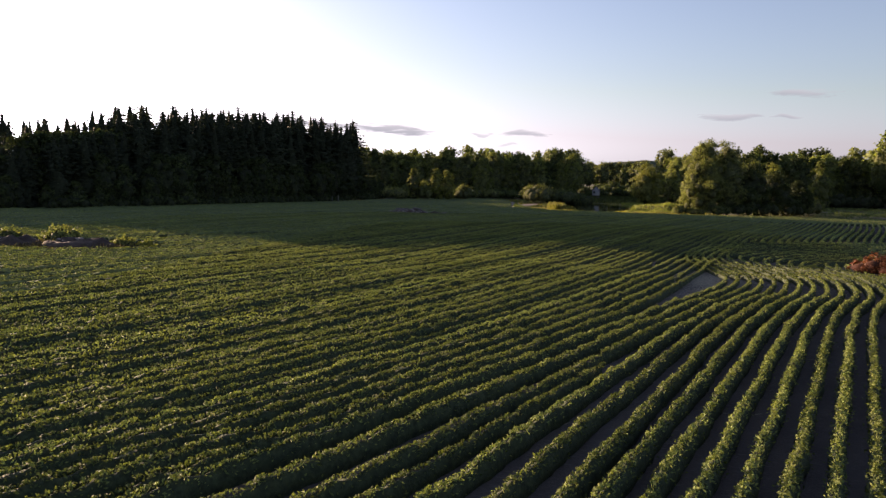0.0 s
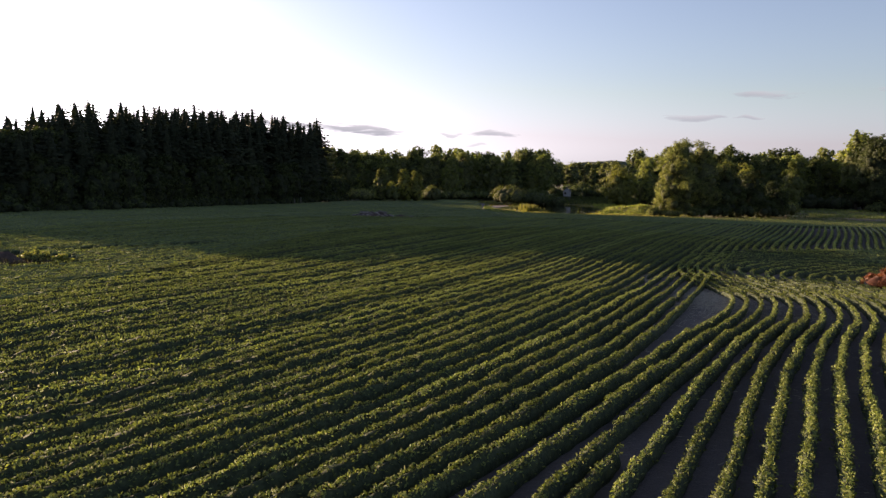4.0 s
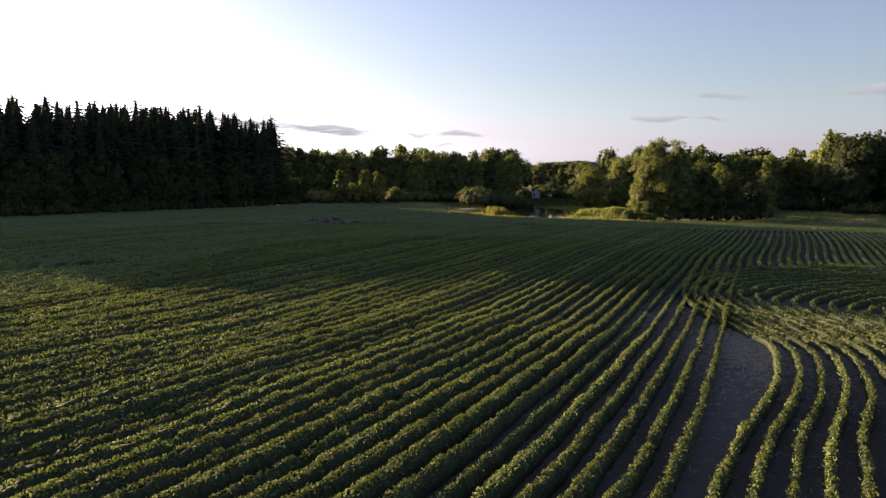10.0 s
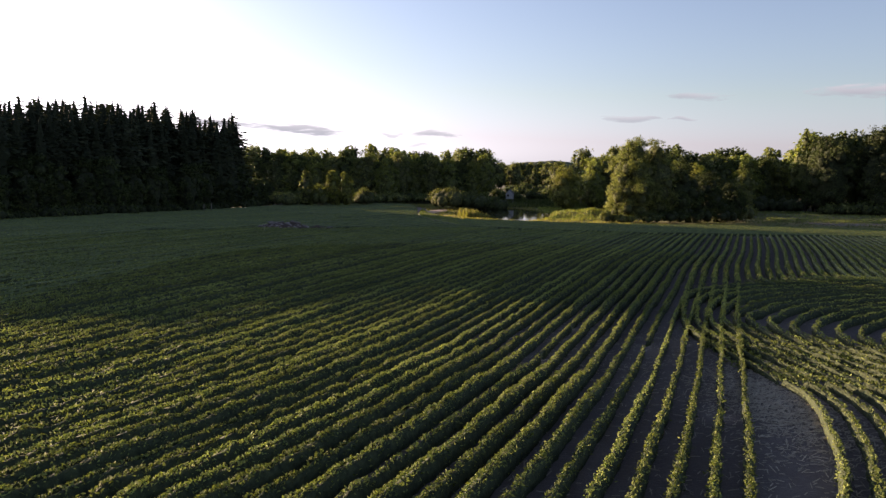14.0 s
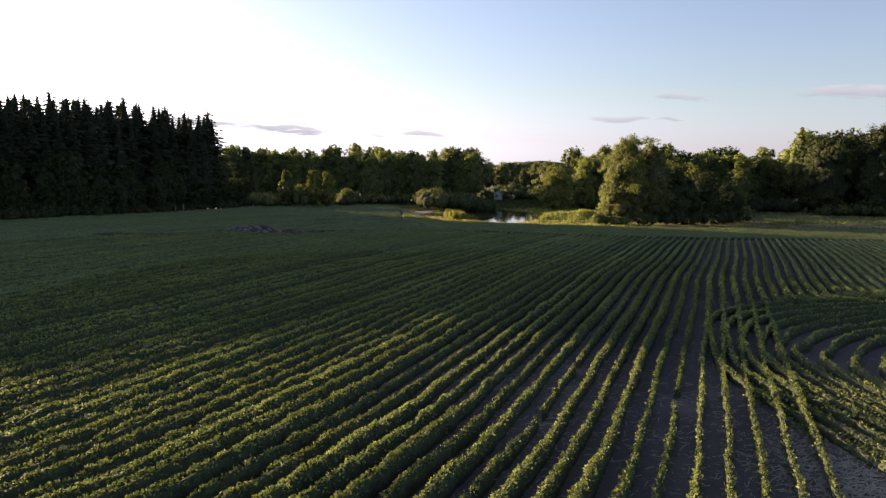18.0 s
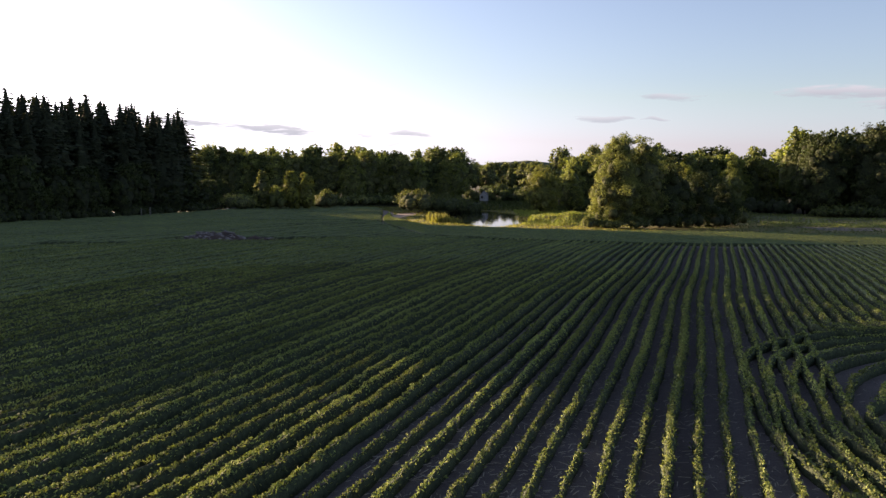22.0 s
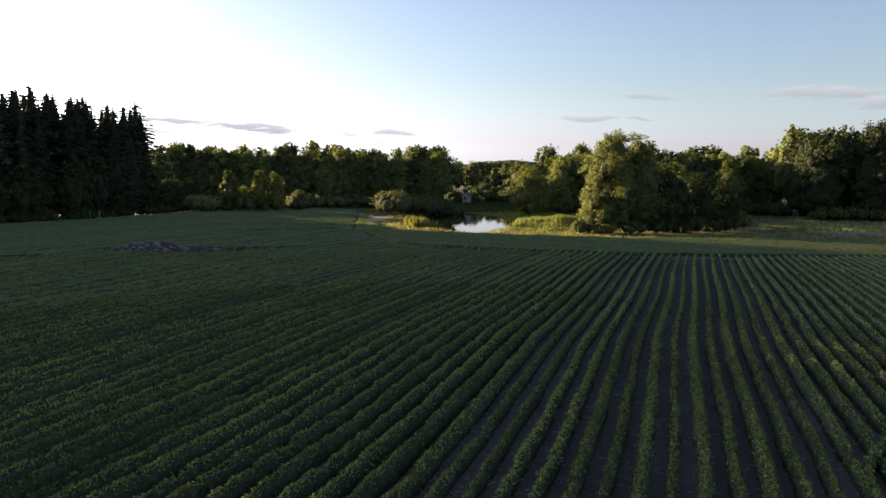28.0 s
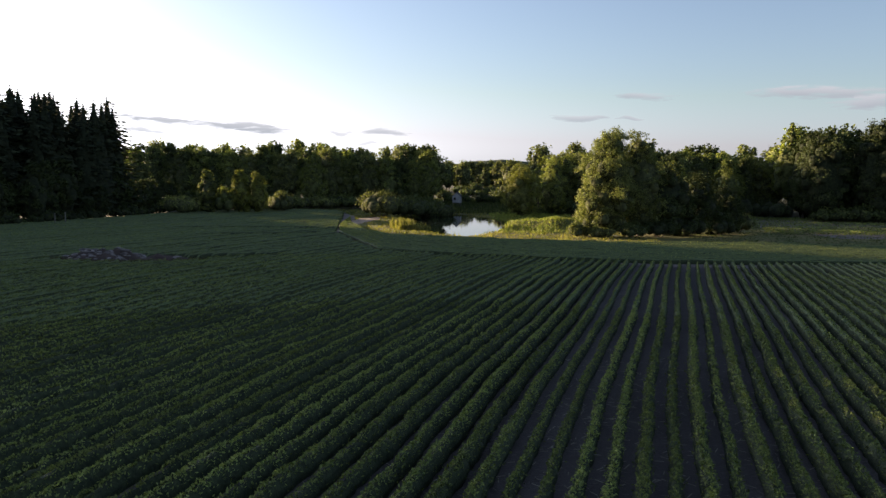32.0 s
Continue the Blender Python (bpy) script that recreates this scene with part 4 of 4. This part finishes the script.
# ---- far hill ----
hx = np.linspace(-900, 1500, 121)
hy = np.linspace(1500, 2300, 21)
HX, HY = np.meshgrid(hx, hy)
HZ = -4 + (28 + 27 * np.exp(-((HX - 270) / 150) ** 2) + 4 * wave(HX, HY, 240.0)) * np.clip((HY - 1500) / 250, 0, 1) + 3 * rng.random(HX.shape)
i, j = np.meshgrid(np.arange(20), np.arange(120), indexing="ij")
hq = np.stack([i * 121 + j, i * 121 + j + 1, (i + 1) * 121 + j + 1, (i + 1) * 121 + j], -1).reshape(-1, 4)
FARWOOD = solid("far_wood", [(0.3, (0.03, 0.045, 0.02)), (0.7, (0.07, 0.09, 0.04))], 0.05, 0.95, 1.0, 0.4)
tagged(new("backdrop", mesh_from("backdrop", np.stack([HX, HY, HZ], -1).reshape(-1, 3), hq, [FARWOOD], None, False)), "low wooded hill in the distance", "hill", kind="structure")

# ---- clouds ----
def cloud_material(thick):
    """Thin grey vapour with its own glow, painted lighter along its upper side as if sunlit; thick: how much of the sky
    it covers.
    """
    m, n, l = nodes_of("cloud_vapour_glow")
    tc = n.new("ShaderNodeTexCoord")
    mp = n.new("ShaderNodeMapping")
    mp.inputs["Scale"].default_value = (0.009, 0.009, 0.06)
    l.new(place_of(n), mp.inputs[0])
    noise_out = grain(n, l, 1.0, 6.0, 0.6, mp.outputs[0])
    # thins out towards its rim
    sep = n.new("ShaderNodeSeparateXYZ")
    l.new(tc.outputs["UV"], sep.inputs[0])

    def bell(out):
        a = n.new("ShaderNodeMath"); a.operation = "SUBTRACT"; a.inputs[1].default_value = 0.5
        b = n.new("ShaderNodeMath"); b.operation = "POWER"; b.inputs[1].default_value = 2.0
        c = n.new("ShaderNodeMath"); c.operation = "MULTIPLY"; c.inputs[1].default_value = 4.0
        ab = n.new("ShaderNodeMath"); ab.operation = "ABSOLUTE"
        l.new(out, a.inputs[0]); l.new(a.outputs[0], ab.inputs[0]); l.new(ab.outputs[0], b.inputs[0]); l.new(b.outputs[0], c.inputs[0])
        return c.outputs[0]
    s1 = n.new("ShaderNodeMath"); s1.operation = "ADD"
    l.new(bell(sep.outputs[0]), s1.inputs[0]); l.new(bell(sep.outputs[1]), s1.inputs[1])
    s2 = n.new("ShaderNodeMath"); s2.operation = "SUBTRACT"
    boost = n.new("ShaderNodeMath"); boost.operation = "MULTIPLY"; boost.inputs[1].default_value = 2.2
    l.new(noise_out, boost.inputs[0])
    l.new(boost.outputs[0], s2.inputs[0]); l.new(s1.outputs[0], s2.inputs[1])
    mr = n.new("ShaderNodeMapRange")
    mr.inputs["From Min"].default_value, mr.inputs["From Max"].default_value = 0.40, 1.0
    mr.inputs["To Max"].default_value = min(0.96, 0.86 * thick)
    l.new(s2.outputs[0], mr.inputs["Value"])
    # glows by itself; the sunlit upper side is only this ramp
    e = n.new("ShaderNodeEmission")
    l.new(ramp(n, l, sep.outputs[1], [(0.3, (0.084, 0.091, 0.096)), (0.85, (0.116, 0.120, 0.122))]), e.inputs[0])
    tr = n.new("ShaderNodeBsdfTransparent")
    mix = n.new("ShaderNodeMixShader")
    l.new(mr.outputs[0], mix.inputs[0]); l.new(tr.outputs[0], mix.inputs[1]); l.new(e.outputs[0], mix.inputs[2])
    l.new(mix.outputs[0], n["Material Output"].inputs[0])
    return m


CLOUDS = {k: cloud_material(k) for k in (0.5, 0.7, 0.9, 1.0, 1.2, 1.3)}


def cloud(bearing, rise, wide, tall, vapour, label="thin grey cloud streak low in the evening sky"):
    """A thin sheet of vapour, all angles in degrees."""
    far = 3600.0
    us, vs = np.linspace(0, 1, 25), np.linspace(0, 1, 9)
    U, V = np.meshgrid(us, vs)
    a, e = np.radians(bearing + (U - 0.5) * wide), np.radians(rise + (V - 0.5) * tall + 0.12 * np.sin(6 * U + bearing))
    bulge = far - 60 * np.cos((U - 0.5) * 3)
    v = np.stack([np.sin(a) * np.cos(e) * bulge, np.cos(a) * np.cos(e) * bulge, np.sin(e) * bulge], -1).reshape(-1, 3)
    i, j = np.meshgrid(np.arange(8), np.arange(24), indexing="ij")
    q = np.stack([i * 25 + j, i * 25 + j + 1, (i + 1) * 25 + j + 1, (i + 1) * 25 + j], -1).reshape(-1, 4)
    me = mesh_from("cloud", v, q, [vapour], None, True)
    lay = me.uv_layers.new(name="UVMap")
    lay.data.foreach_set("uv", np.stack([U.ravel(), V.ravel()], -1)[q.ravel()].astype(np.float32).ravel())
    tagged(new("cloud", me), label, "cloud", "evening clouds", kind="structure")


for bearing, rise, wide, tall, thick in (
    (-12.2, 3.78, 9.6, 1.15, 1.2),
    (-18.6, 4.05, 7.4, 0.72, 1.3),
    (-19.6, 3.18, 4.6, 0.60, 1.0),
    (-4.7, 3.47, 1.9, 0.45, 0.7),
    (-1.2, 3.60, 4.4, 0.60, 0.9),
    (-2.6, 2.70, 2.2, 0.32, 0.5),
    (14.3, 4.98, 5.4, 0.62, 0.9),
    (18.3, 4.89, 2.2, 0.36, 0.9),
    (19.3, 6.60, 6.0, 0.75, 0.9),
    (31.2, 6.52, 10.4, 1.15, 1.3),
    (35.0, 5.75, 6.4, 1.5, 1.2),
):
    cloud(bearing, rise, wide * 1.12, tall * 1.0, CLOUDS[thick])

# ---- grass, reeds, weeds, straw ----
def blades(places, height, lean, width, r):
    """Upright bent blades, two quads each."""
    k = len(places)
    a = r.uniform(0, 2 * np.pi, k)
    side = np.stack([np.cos(a), np.sin(a), 0 * a], -1) * (width * r.uniform(0.6, 1.3, k))[:, None]
    b = r.uniform(0, 2 * np.pi, k)
    tip = np.stack([np.cos(b), np.sin(b), 0 * b], -1) * (lean * r.uniform(0.3, 1.2, k))[:, None]
    h = height * r.uniform(0.55, 1.2, k)
    up = np.zeros((k, 3))
    up[:, 2] = h
    p = np.asarray(places, float)
    mid = p + up * 0.6 + tip * 0.35
    top = p + up + tip
    v = np.stack([p - side, p + side, mid + side * 0.7, mid - side * 0.7, top + side * 0.15, top - side * 0.15], 1).reshape(-1, 3)
    o = np.arange(k)[:, None] * 6
    q = np.concatenate([o + [0, 1, 2, 3], o + [3, 2, 4, 5]])
    return v, q


def scatter(name, count, box, test, height, lean, width, mat, label, category, seed):
    r = np.random.default_rng(seed)
    x, y = r.uniform(box[0], box[1], count), r.uniform(box[2], box[3], count)
    ok = test(x, y)
    x, y = x[ok], y[ok]
    hs = height * (1 + 0.5 * wave(x, y, 6.0, seed))
    v, q = blades(np.stack([x, y, ground_z(x, y) - 0.02], -1), hs, lean, width, r)
    tagged(new(name, mesh_from(name, v, q, [mat])), label, category, kind="stuff")


def not_sandy(x, y):
    return ~((x > -9) & (x < 2) & (np.abs(x + 3.5 - (y - 203) * 0.2) < 2.6) & (y > 184) & (y < 226))


scatter("meadow_grass", 30000, (-16, 70, 150, 262), lambda x, y: (y > field_far(x)) & (pond_ring(x, y) > 1.03) & not_sandy(x, y) & (np.hypot(x - 42, y - 176) > 3) & (x < 47), 0.32, 0.25, 0.09, GRASS,
        "dry golden meadow grass round the pond", "grass", 11)
scatter("bank_grass", 14000, (24, 54, 178, 250), lambda x, y: (x > 24 + 0.1 * (y - 180)) & (x < 45 + 0.14 * (y - 190)) & (y > 181 + 4 * wave(x, y, 7.0)) & (pond_ring(x, y) > 1.02), 0.45, 0.3, 0.10, REED,
        "lush sunlit grass on the pond's bank", "grass", 12)
scatter("reeds", 9000, (0, 40, 165, 252), lambda x, y: (np.abs(pond_ring(x, y) - 1.0 - 0.06 * wave(x, y, 11.0)) < 0.07) & ((y > 182) | (np.sin(x * 1.3) > 0.1)), 0.95, 0.25, 0.07, REED,
        "green reeds along the pond's edge", "reeds", 13)
scatter("rushes", 5000, (4, 13, 184, 204), lambda x, y: np.hypot((x - 8.5) / 4, (y - 193) / 8) < 1, 1.5, 0.35, 0.10, GRASS,
        "thick clump of rushes by the pond", "reeds", 14)
# dark leaf colour stands in for the wood's shade on this grass
scatter("edge_grass", 9000, (-60, -5, 196, 272), lambda x, y: (y > field_far(x) - 0.5) & (y < field_far(x) + 9), 0.35, 0.3, 0.12, OAK,
        "rank grass between field and wood", "grass", 15)
# leaf colour again instead of grass: the eastern trees' shade painted in
scatter("rough_grass", 22000, (55, 180, 150, 252), lambda x, y: (y > field_far(x) - 1) & ~((x > 84) & (x < 170) & (y > 182) & (y < 240)), 0.16, 0.2, 0.14, OAK,
        "rough green grass below the eastern trees", "grass", 17)
scatter("heap_weeds", 3200, (-48, -31, 50, 58), lambda x, y: np.hypot((x + 39.5) / 8, (y - 54.3) / 3.2) < 1, 0.6, 0.3, 0.05, RUSTGREEN, "tall weeds over the earth heaps", "weeds", 18)
scatter("brown_weeds", 2600, (-33, -11, 126, 134), lambda x, y: (np.abs(np.hypot((x + 21.6) / 8.5, (y - 130.0) / 2.6) - 0.9) < 0.28) & (wave(x, y, 2.5, 9.0) > -0.3), 0.42, 0.25, 0.06, RUSTGREEN, "brown weeds round the stone heap", "weeds", 19)
# sedge in the dark leaf colour, to look shaded by the trees
scatter("marsh_sedge", 9000, (16, 60, 246, 330), lambda x, y: pond_ring(x, y) > 1.03, 0.7, 0.3, 0.2, OAK, "sedge on the marsh behind the pond, darkened as in shade", "grass", 16)


def weeds():
    """Low weeds and volunteer plants where the rows turn."""
    r = np.random.default_rng(31)
    n = 34000
    x, y = r.uniform(14, 48, n), r.uniform(45, 61, n)
    low = np.interp(x, [14.4, 16, 20, 30, 48], [53.0, 50.8, 49.2, 47.6, 46.0])
    ok = (y > low) & (y < np.interp(x, *STRIP_NORTH) - 0.1) & (wave(x, y, 3.0, 4.0) > -0.15 - 0.35 * (x > 19))
    x, y = x[ok], y[ok]
    made = leaves(np.stack([x, y, ground_z(x, y) + r.uniform(0.04, 0.28, len(x))], -1), 0.07 * r.uniform(0.7, 1.4, len(x)), 0.4, 0.6, r)
    tagged(new("weeds", foliage("weeds", made, SOY)), "low green weeds on the turning strip", "weeds", kind="stuff")


def straw():
    """Pale stubble stalks left lying on the soil."""
    r = np.random.default_rng(32)
    spots = ((13.6, 50, 1.5, 4, 2800), (13.8, 47, 3.5, 7, 2200), (7, 60, 9, 11, 3000), (19, 49, 6, 5, 700), (15, 80, 9, 12, 1500), (6, 40, 9, 12, 900))
    pieces = []
    for px, py, rx, ry, n in spots:
        x, y = px + r.normal(0, rx * 0.6, n), py + r.normal(0, ry * 0.6, n)
        a, ln = r.normal(0.7, 0.9, n), r.uniform(0.05, 0.17, n)
        c = np.stack([x, y, ground_z(x, y) + r.uniform(0.015, 0.05, n)], -1)
        u = np.stack([np.cos(a), np.sin(a), r.normal(0, 0.15, n)], -1) * ln[:, None]
        w = np.stack([-np.sin(a), np.cos(a), 0.3 + 0 * a], -1) * 0.013
        v = np.stack([c - u - w, c + u - w, c + u + w, c - u + w], 1).reshape(-1, 3)
        pieces.append((v, np.arange(4 * n).reshape(-1, 4)))
    v, q = joined(pieces)
    tagged(new("straw", mesh_from("straw", v, q, [STRAW])), "pale dry stalks lying on the bare soil", "straw", kind="stuff")


STRAW = solid("dry_straw", [(0.3, (0.26, 0.22, 0.16)), (0.7, (0.42, 0.37, 0.28))], 3.0, 0.8, 0.2, 40.0)
weeds()
straw()


# ---- hut on stilts behind the pond ----
def box(cx, cy, cz, sx, sy, sz, bevel=0.0):
    bm = bmesh.new()
    bmesh.ops.create_cube(bm, size=1.0, matrix=Matrix.Translation((cx, cy, cz)) @ Matrix.Diagonal((sx, sy, sz, 1)))
    if bevel:
        bmesh.ops.bevel(bm, geom=bm.edges[:], offset=bevel, segments=1, affect="EDGES")
    return bm


def bm_part(name, bm, mat, parent, label="", m=None):
    me = bpy.data.meshes.new(name)
    bm.to_mesh(me)
    bm.free()
    me.materials.append(mat)
    return part(name, me, parent, label, m)


WHITEWOOD = solid("weathered_white_boards", [(0.3, (0.22, 0.22, 0.23)), (0.7, (0.36, 0.36, 0.37))], 1.2, 0.8, 0.4, 22.0)
GREYWOOD = solid("grey_timber", [(0.3, (0.10, 0.095, 0.085)), (0.7, (0.20, 0.19, 0.17))], 1.5, 0.9, 0.5, 20.0)
SHINGLE = solid("dark_roof_boards", [(0.3, (0.05, 0.05, 0.05)), (0.7, (0.10, 0.10, 0.105))], 2.0, 0.85, 0.5, 20.0)
DARKGLASS = solid("dark_window", [(0.3, (0.012, 0.014, 0.016)), (0.7, (0.02, 0.022, 0.025))], 2.0, 0.15, 0.02, 8.0)


def hut(x, y, turn):
    root = tagged(new("hut"), "small white boarded hut on stilts behind the pond", "hut")
    root.matrix_basis = pose(x, y, float(ground_z(x, y)), 0, 0, turn)
    w, d, floor_z, wall = 2.5, 2.4, 1.35, 2.05
    for sx in (-1, 1):
        for sy in (-1, 1):
            bm_part("post", box(sx * (w / 2 - 0.12), sy * (d / 2 - 0.12), floor_z / 2 - 0.1, 0.14, 0.14, floor_z + 0.2, 0.01), GREYWOOD, root)
    bm_part("floor", box(0, 0, floor_z, w + 0.1, d + 0.1, 0.12, 0.01), GREYWOOD, root)
    # boarded walls
    n = 9
    bh = wall / n
    for sx in (-1, 1):
        wl_ob = bm_part("side_wall", box(sx * (w / 2 - 0.03), 0, floor_z + 0.06 + wall / 2, 0.05, d - 0.14, wall), WHITEWOOD, root)
        for k in range(n):
            bm_part("board", box(sx * (w / 2 + 0.01), 0, floor_z + 0.06 + bh * (k + 0.5), 0.03, d, bh - 0.015, 0.004), WHITEWOOD, wl_ob)
    for sy in (-1, 1):
        wf = bm_part("front_wall" if sy < 0 else "back_wall", box(0, sy * (d / 2 - 0.03), floor_z + 0.06 + wall / 2, w - 0.02, 0.05, wall), WHITEWOOD, root)
        for k in range(n):
            bm_part("board", box(0, sy * (d / 2 + 0.01), floor_z + 0.06 + bh * (k + 0.5), w, 0.03, bh - 0.015, 0.004), WHITEWOOD, wf)
        # gable
        bm = bmesh.new()
        zt = floor_z + 0.06 + wall
        vs = [bm.verts.new((px, sy * (d / 2 + o), pz)) for o in (-0.05, 0.02) for px, pz in ((-w / 2, zt), (w / 2, zt), (0, zt + 1.25))]
        for f in ((0, 1, 2), (5, 4, 3), (0, 3, 4, 1), (1, 4, 5, 2), (2, 5, 3, 0)):
            bm.faces.new([vs[k] for k in f])
        bm_part("gable", bm, WHITEWOOD, root)
    zt = floor_z + 0.06 + wall
    slope = math.atan2(1.25, w / 2)
    ln = math.hypot(1.25, w / 2) + 0.3
    for sx in (-1, 1):
        m = Matrix.Translation((sx * w / 4 * 1.06, 0, zt + 0.60)) @ Matrix.Rotation(sx * slope, 4, "Y")
        bm_part("roof_side", box(0, 0, 0, ln, d + 0.5, 0.08, 0.01), SHINGLE, root, "", m)
    win = bm_part("window", box(-0.5, -d / 2 - 0.03, floor_z + 1.25, 0.75, 0.04, 0.8, 0.01), GREYWOOD, root)
    bm_part("pane", box(-0.5, -d / 2 - 0.052, floor_z + 1.25, 0.6, 0.02, 0.65), DARKGLASS, win)
    win2 = bm_part("door", box(0.6, -d / 2 - 0.03, floor_z + 0.95, 0.75, 0.04, 1.7, 0.01), WHITEWOOD, root)
    bm_part("handle", box(0.33, -d / 2 - 0.07, floor_z + 0.95, 0.04, 0.05, 0.12, 0.01), GREYWOOD, win2)
    for k in range(5):
        bm_part("step", box(0.6, -d / 2 - 0.25 - 0.22 * k, floor_z - 0.05 - 0.24 * (k + 0.5), 0.8, 0.24, 0.05, 0.005), GREYWOOD, root)
    return root


hut(24.2, 274, -14)


# ---- stone heap, earth mounds, posts ----
STONE = solid("field_stone", [(0.25, (0.09, 0.075, 0.07)), (0.5, (0.18, 0.155, 0.15)), (0.75, (0.36, 0.325, 0.31))], 1.5, 0.9, 0.6, 14.0)
EARTH = solid("dug_earth", [(0.3, (0.042, 0.029, 0.024)), (0.7, (0.085, 0.06, 0.05))], 0.8, 0.95, 0.8, 7.0)


def stone_mesh(seed):
    bm = bmesh.new()
    bmesh.ops.create_icosphere(bm, subdivisions=1, radius=0.5)
    r = np.random.default_rng(seed)
    for v in bm.verts:
        v.co *= 1 + r.uniform(-0.28, 0.22)
        v.co.z *= 0.7
    me = bpy.data.meshes.new("stone")
    bm.to_mesh(me)
    bm.free()
    me.materials.append(STONE)
    return me


STONES = [stone_mesh(k) for k in range(6)]


def mound(x, y, rx, ry, h, label, category, seed, stones=0, turn=0.0):
    """A low heap of earth, with stones on it as parts."""
    r = np.random.default_rng(seed)
    n, m = 28, 9
    verts, qs = [], []

    def top(u, v):
        d = np.hypot(u, v)
        return max(0.0, 1 - d * d) ** 0.8 * h * (1 + 0.45 * float(wave(u * 3 + seed, v * 3, 2.2, seed)))
    for a in range(m + 1):
        for b in range(n):
            th = 2 * math.pi * b / n
            rr = (a / m) * (1 + 0.12 * math.sin(3 * th + seed) + 0.08 * math.sin(5 * th))
            u, v = rr * math.cos(th), rr * math.sin(th)
            verts.append((u * rx, v * ry, top(u, v) + r.normal(0, 0.04) - (0.25 if a == m else 0)))
    for a in range(m):
        for b in range(n):
            qs.append((a * n + b, a * n + (b + 1) % n, (a + 1) * n + (b + 1) % n, (a + 1) * n + b))
    root = tagged(new("heap"), label, category)
    root.matrix_basis = pose(x, y, float(ground_z(x, y)), 0, 0, turn)
    part("earth", mesh_from("earth", verts, qs, [EARTH], None, True), root)
    for k in range(stones):
        th, d = r.uniform(0, 2 * math.pi), math.sqrt(r.random()) * 0.85
        u, v = d * math.cos(th), d * math.sin(th)
        s = r.uniform(0.16, 0.62) * (1.35 if k % 9 == 0 else 1)
        part("stone", STONES[k % 6], root, "", pose(u * rx, v * ry, top(u, v) + 0.08 * s, 0, 0, r.uniform(0, 360)) @ Matrix.Diagonal((s * r.uniform(0.8, 1.5), s, s * 0.8, 1)))
    return root


mound(PILE[0] - 1.0, PILE[1], 4.6, 2.6, 1.1, "heap of grey field stones and earth in the crop", "stone heap", 3, 150)
mound(PILE[0] + 4.6, PILE[1] + 0.6, 3.0, 2.0, 0.6, "small heap of dark dug earth beside the stones", "earth heap", 4, 6)
mound(-43.5, 54.5, 3.0, 2.2, 0.8, "earth heap overgrown at the field's edge", "earth heap", 5, 1)
mound(-37.0, 54.0, 4.2, 2.4, 0.9, "long heap of earth and stones in the crop", "earth heap", 6, 2)
for x, y, h, w, leaf, sd in ((-45.5, 56, 1.7, 3.0, WILLOW, 501), (-40.5, 56.5, 1.9, 3.4, WILLOW, 502), (-34.0, 55.5, 1.3, 2.2, WILLOW, 503), (-47.5, 53.5, 1.3, 2.6, OAK, 504), (-31.5, 55.0, 0.9, 1.6, YELLOW, 505)):
    t = tagged(shrub(h, w, leaf, 700, 0.13, sd), "scrubby bush beside the earth heaps", "shrub", "bushes by the earth heaps")
    t.matrix_basis = pose(x, y, float(ground_z(x, y)) - 0.05)


def post(x, y, h):
    root = tagged(new("post"), "pale weathered post at the wood's edge", "post", "posts at the wood's edge")
    root.matrix_basis = pose(x, y, float(ground_z(x, y)))
    bm_part("shaft", box(0, 0, h / 2 - 0.2, 0.18, 0.18, h + 0.4, 0.03), GREYWOOD, root)
    bm_part("cap", box(0, 0, h + 0.03, 0.28, 0.28, 0.06, 0.015), GREYWOOD, root)


post(-55.9, 188.6, 2.1)
post(-54.2, 188.9, 2.3)
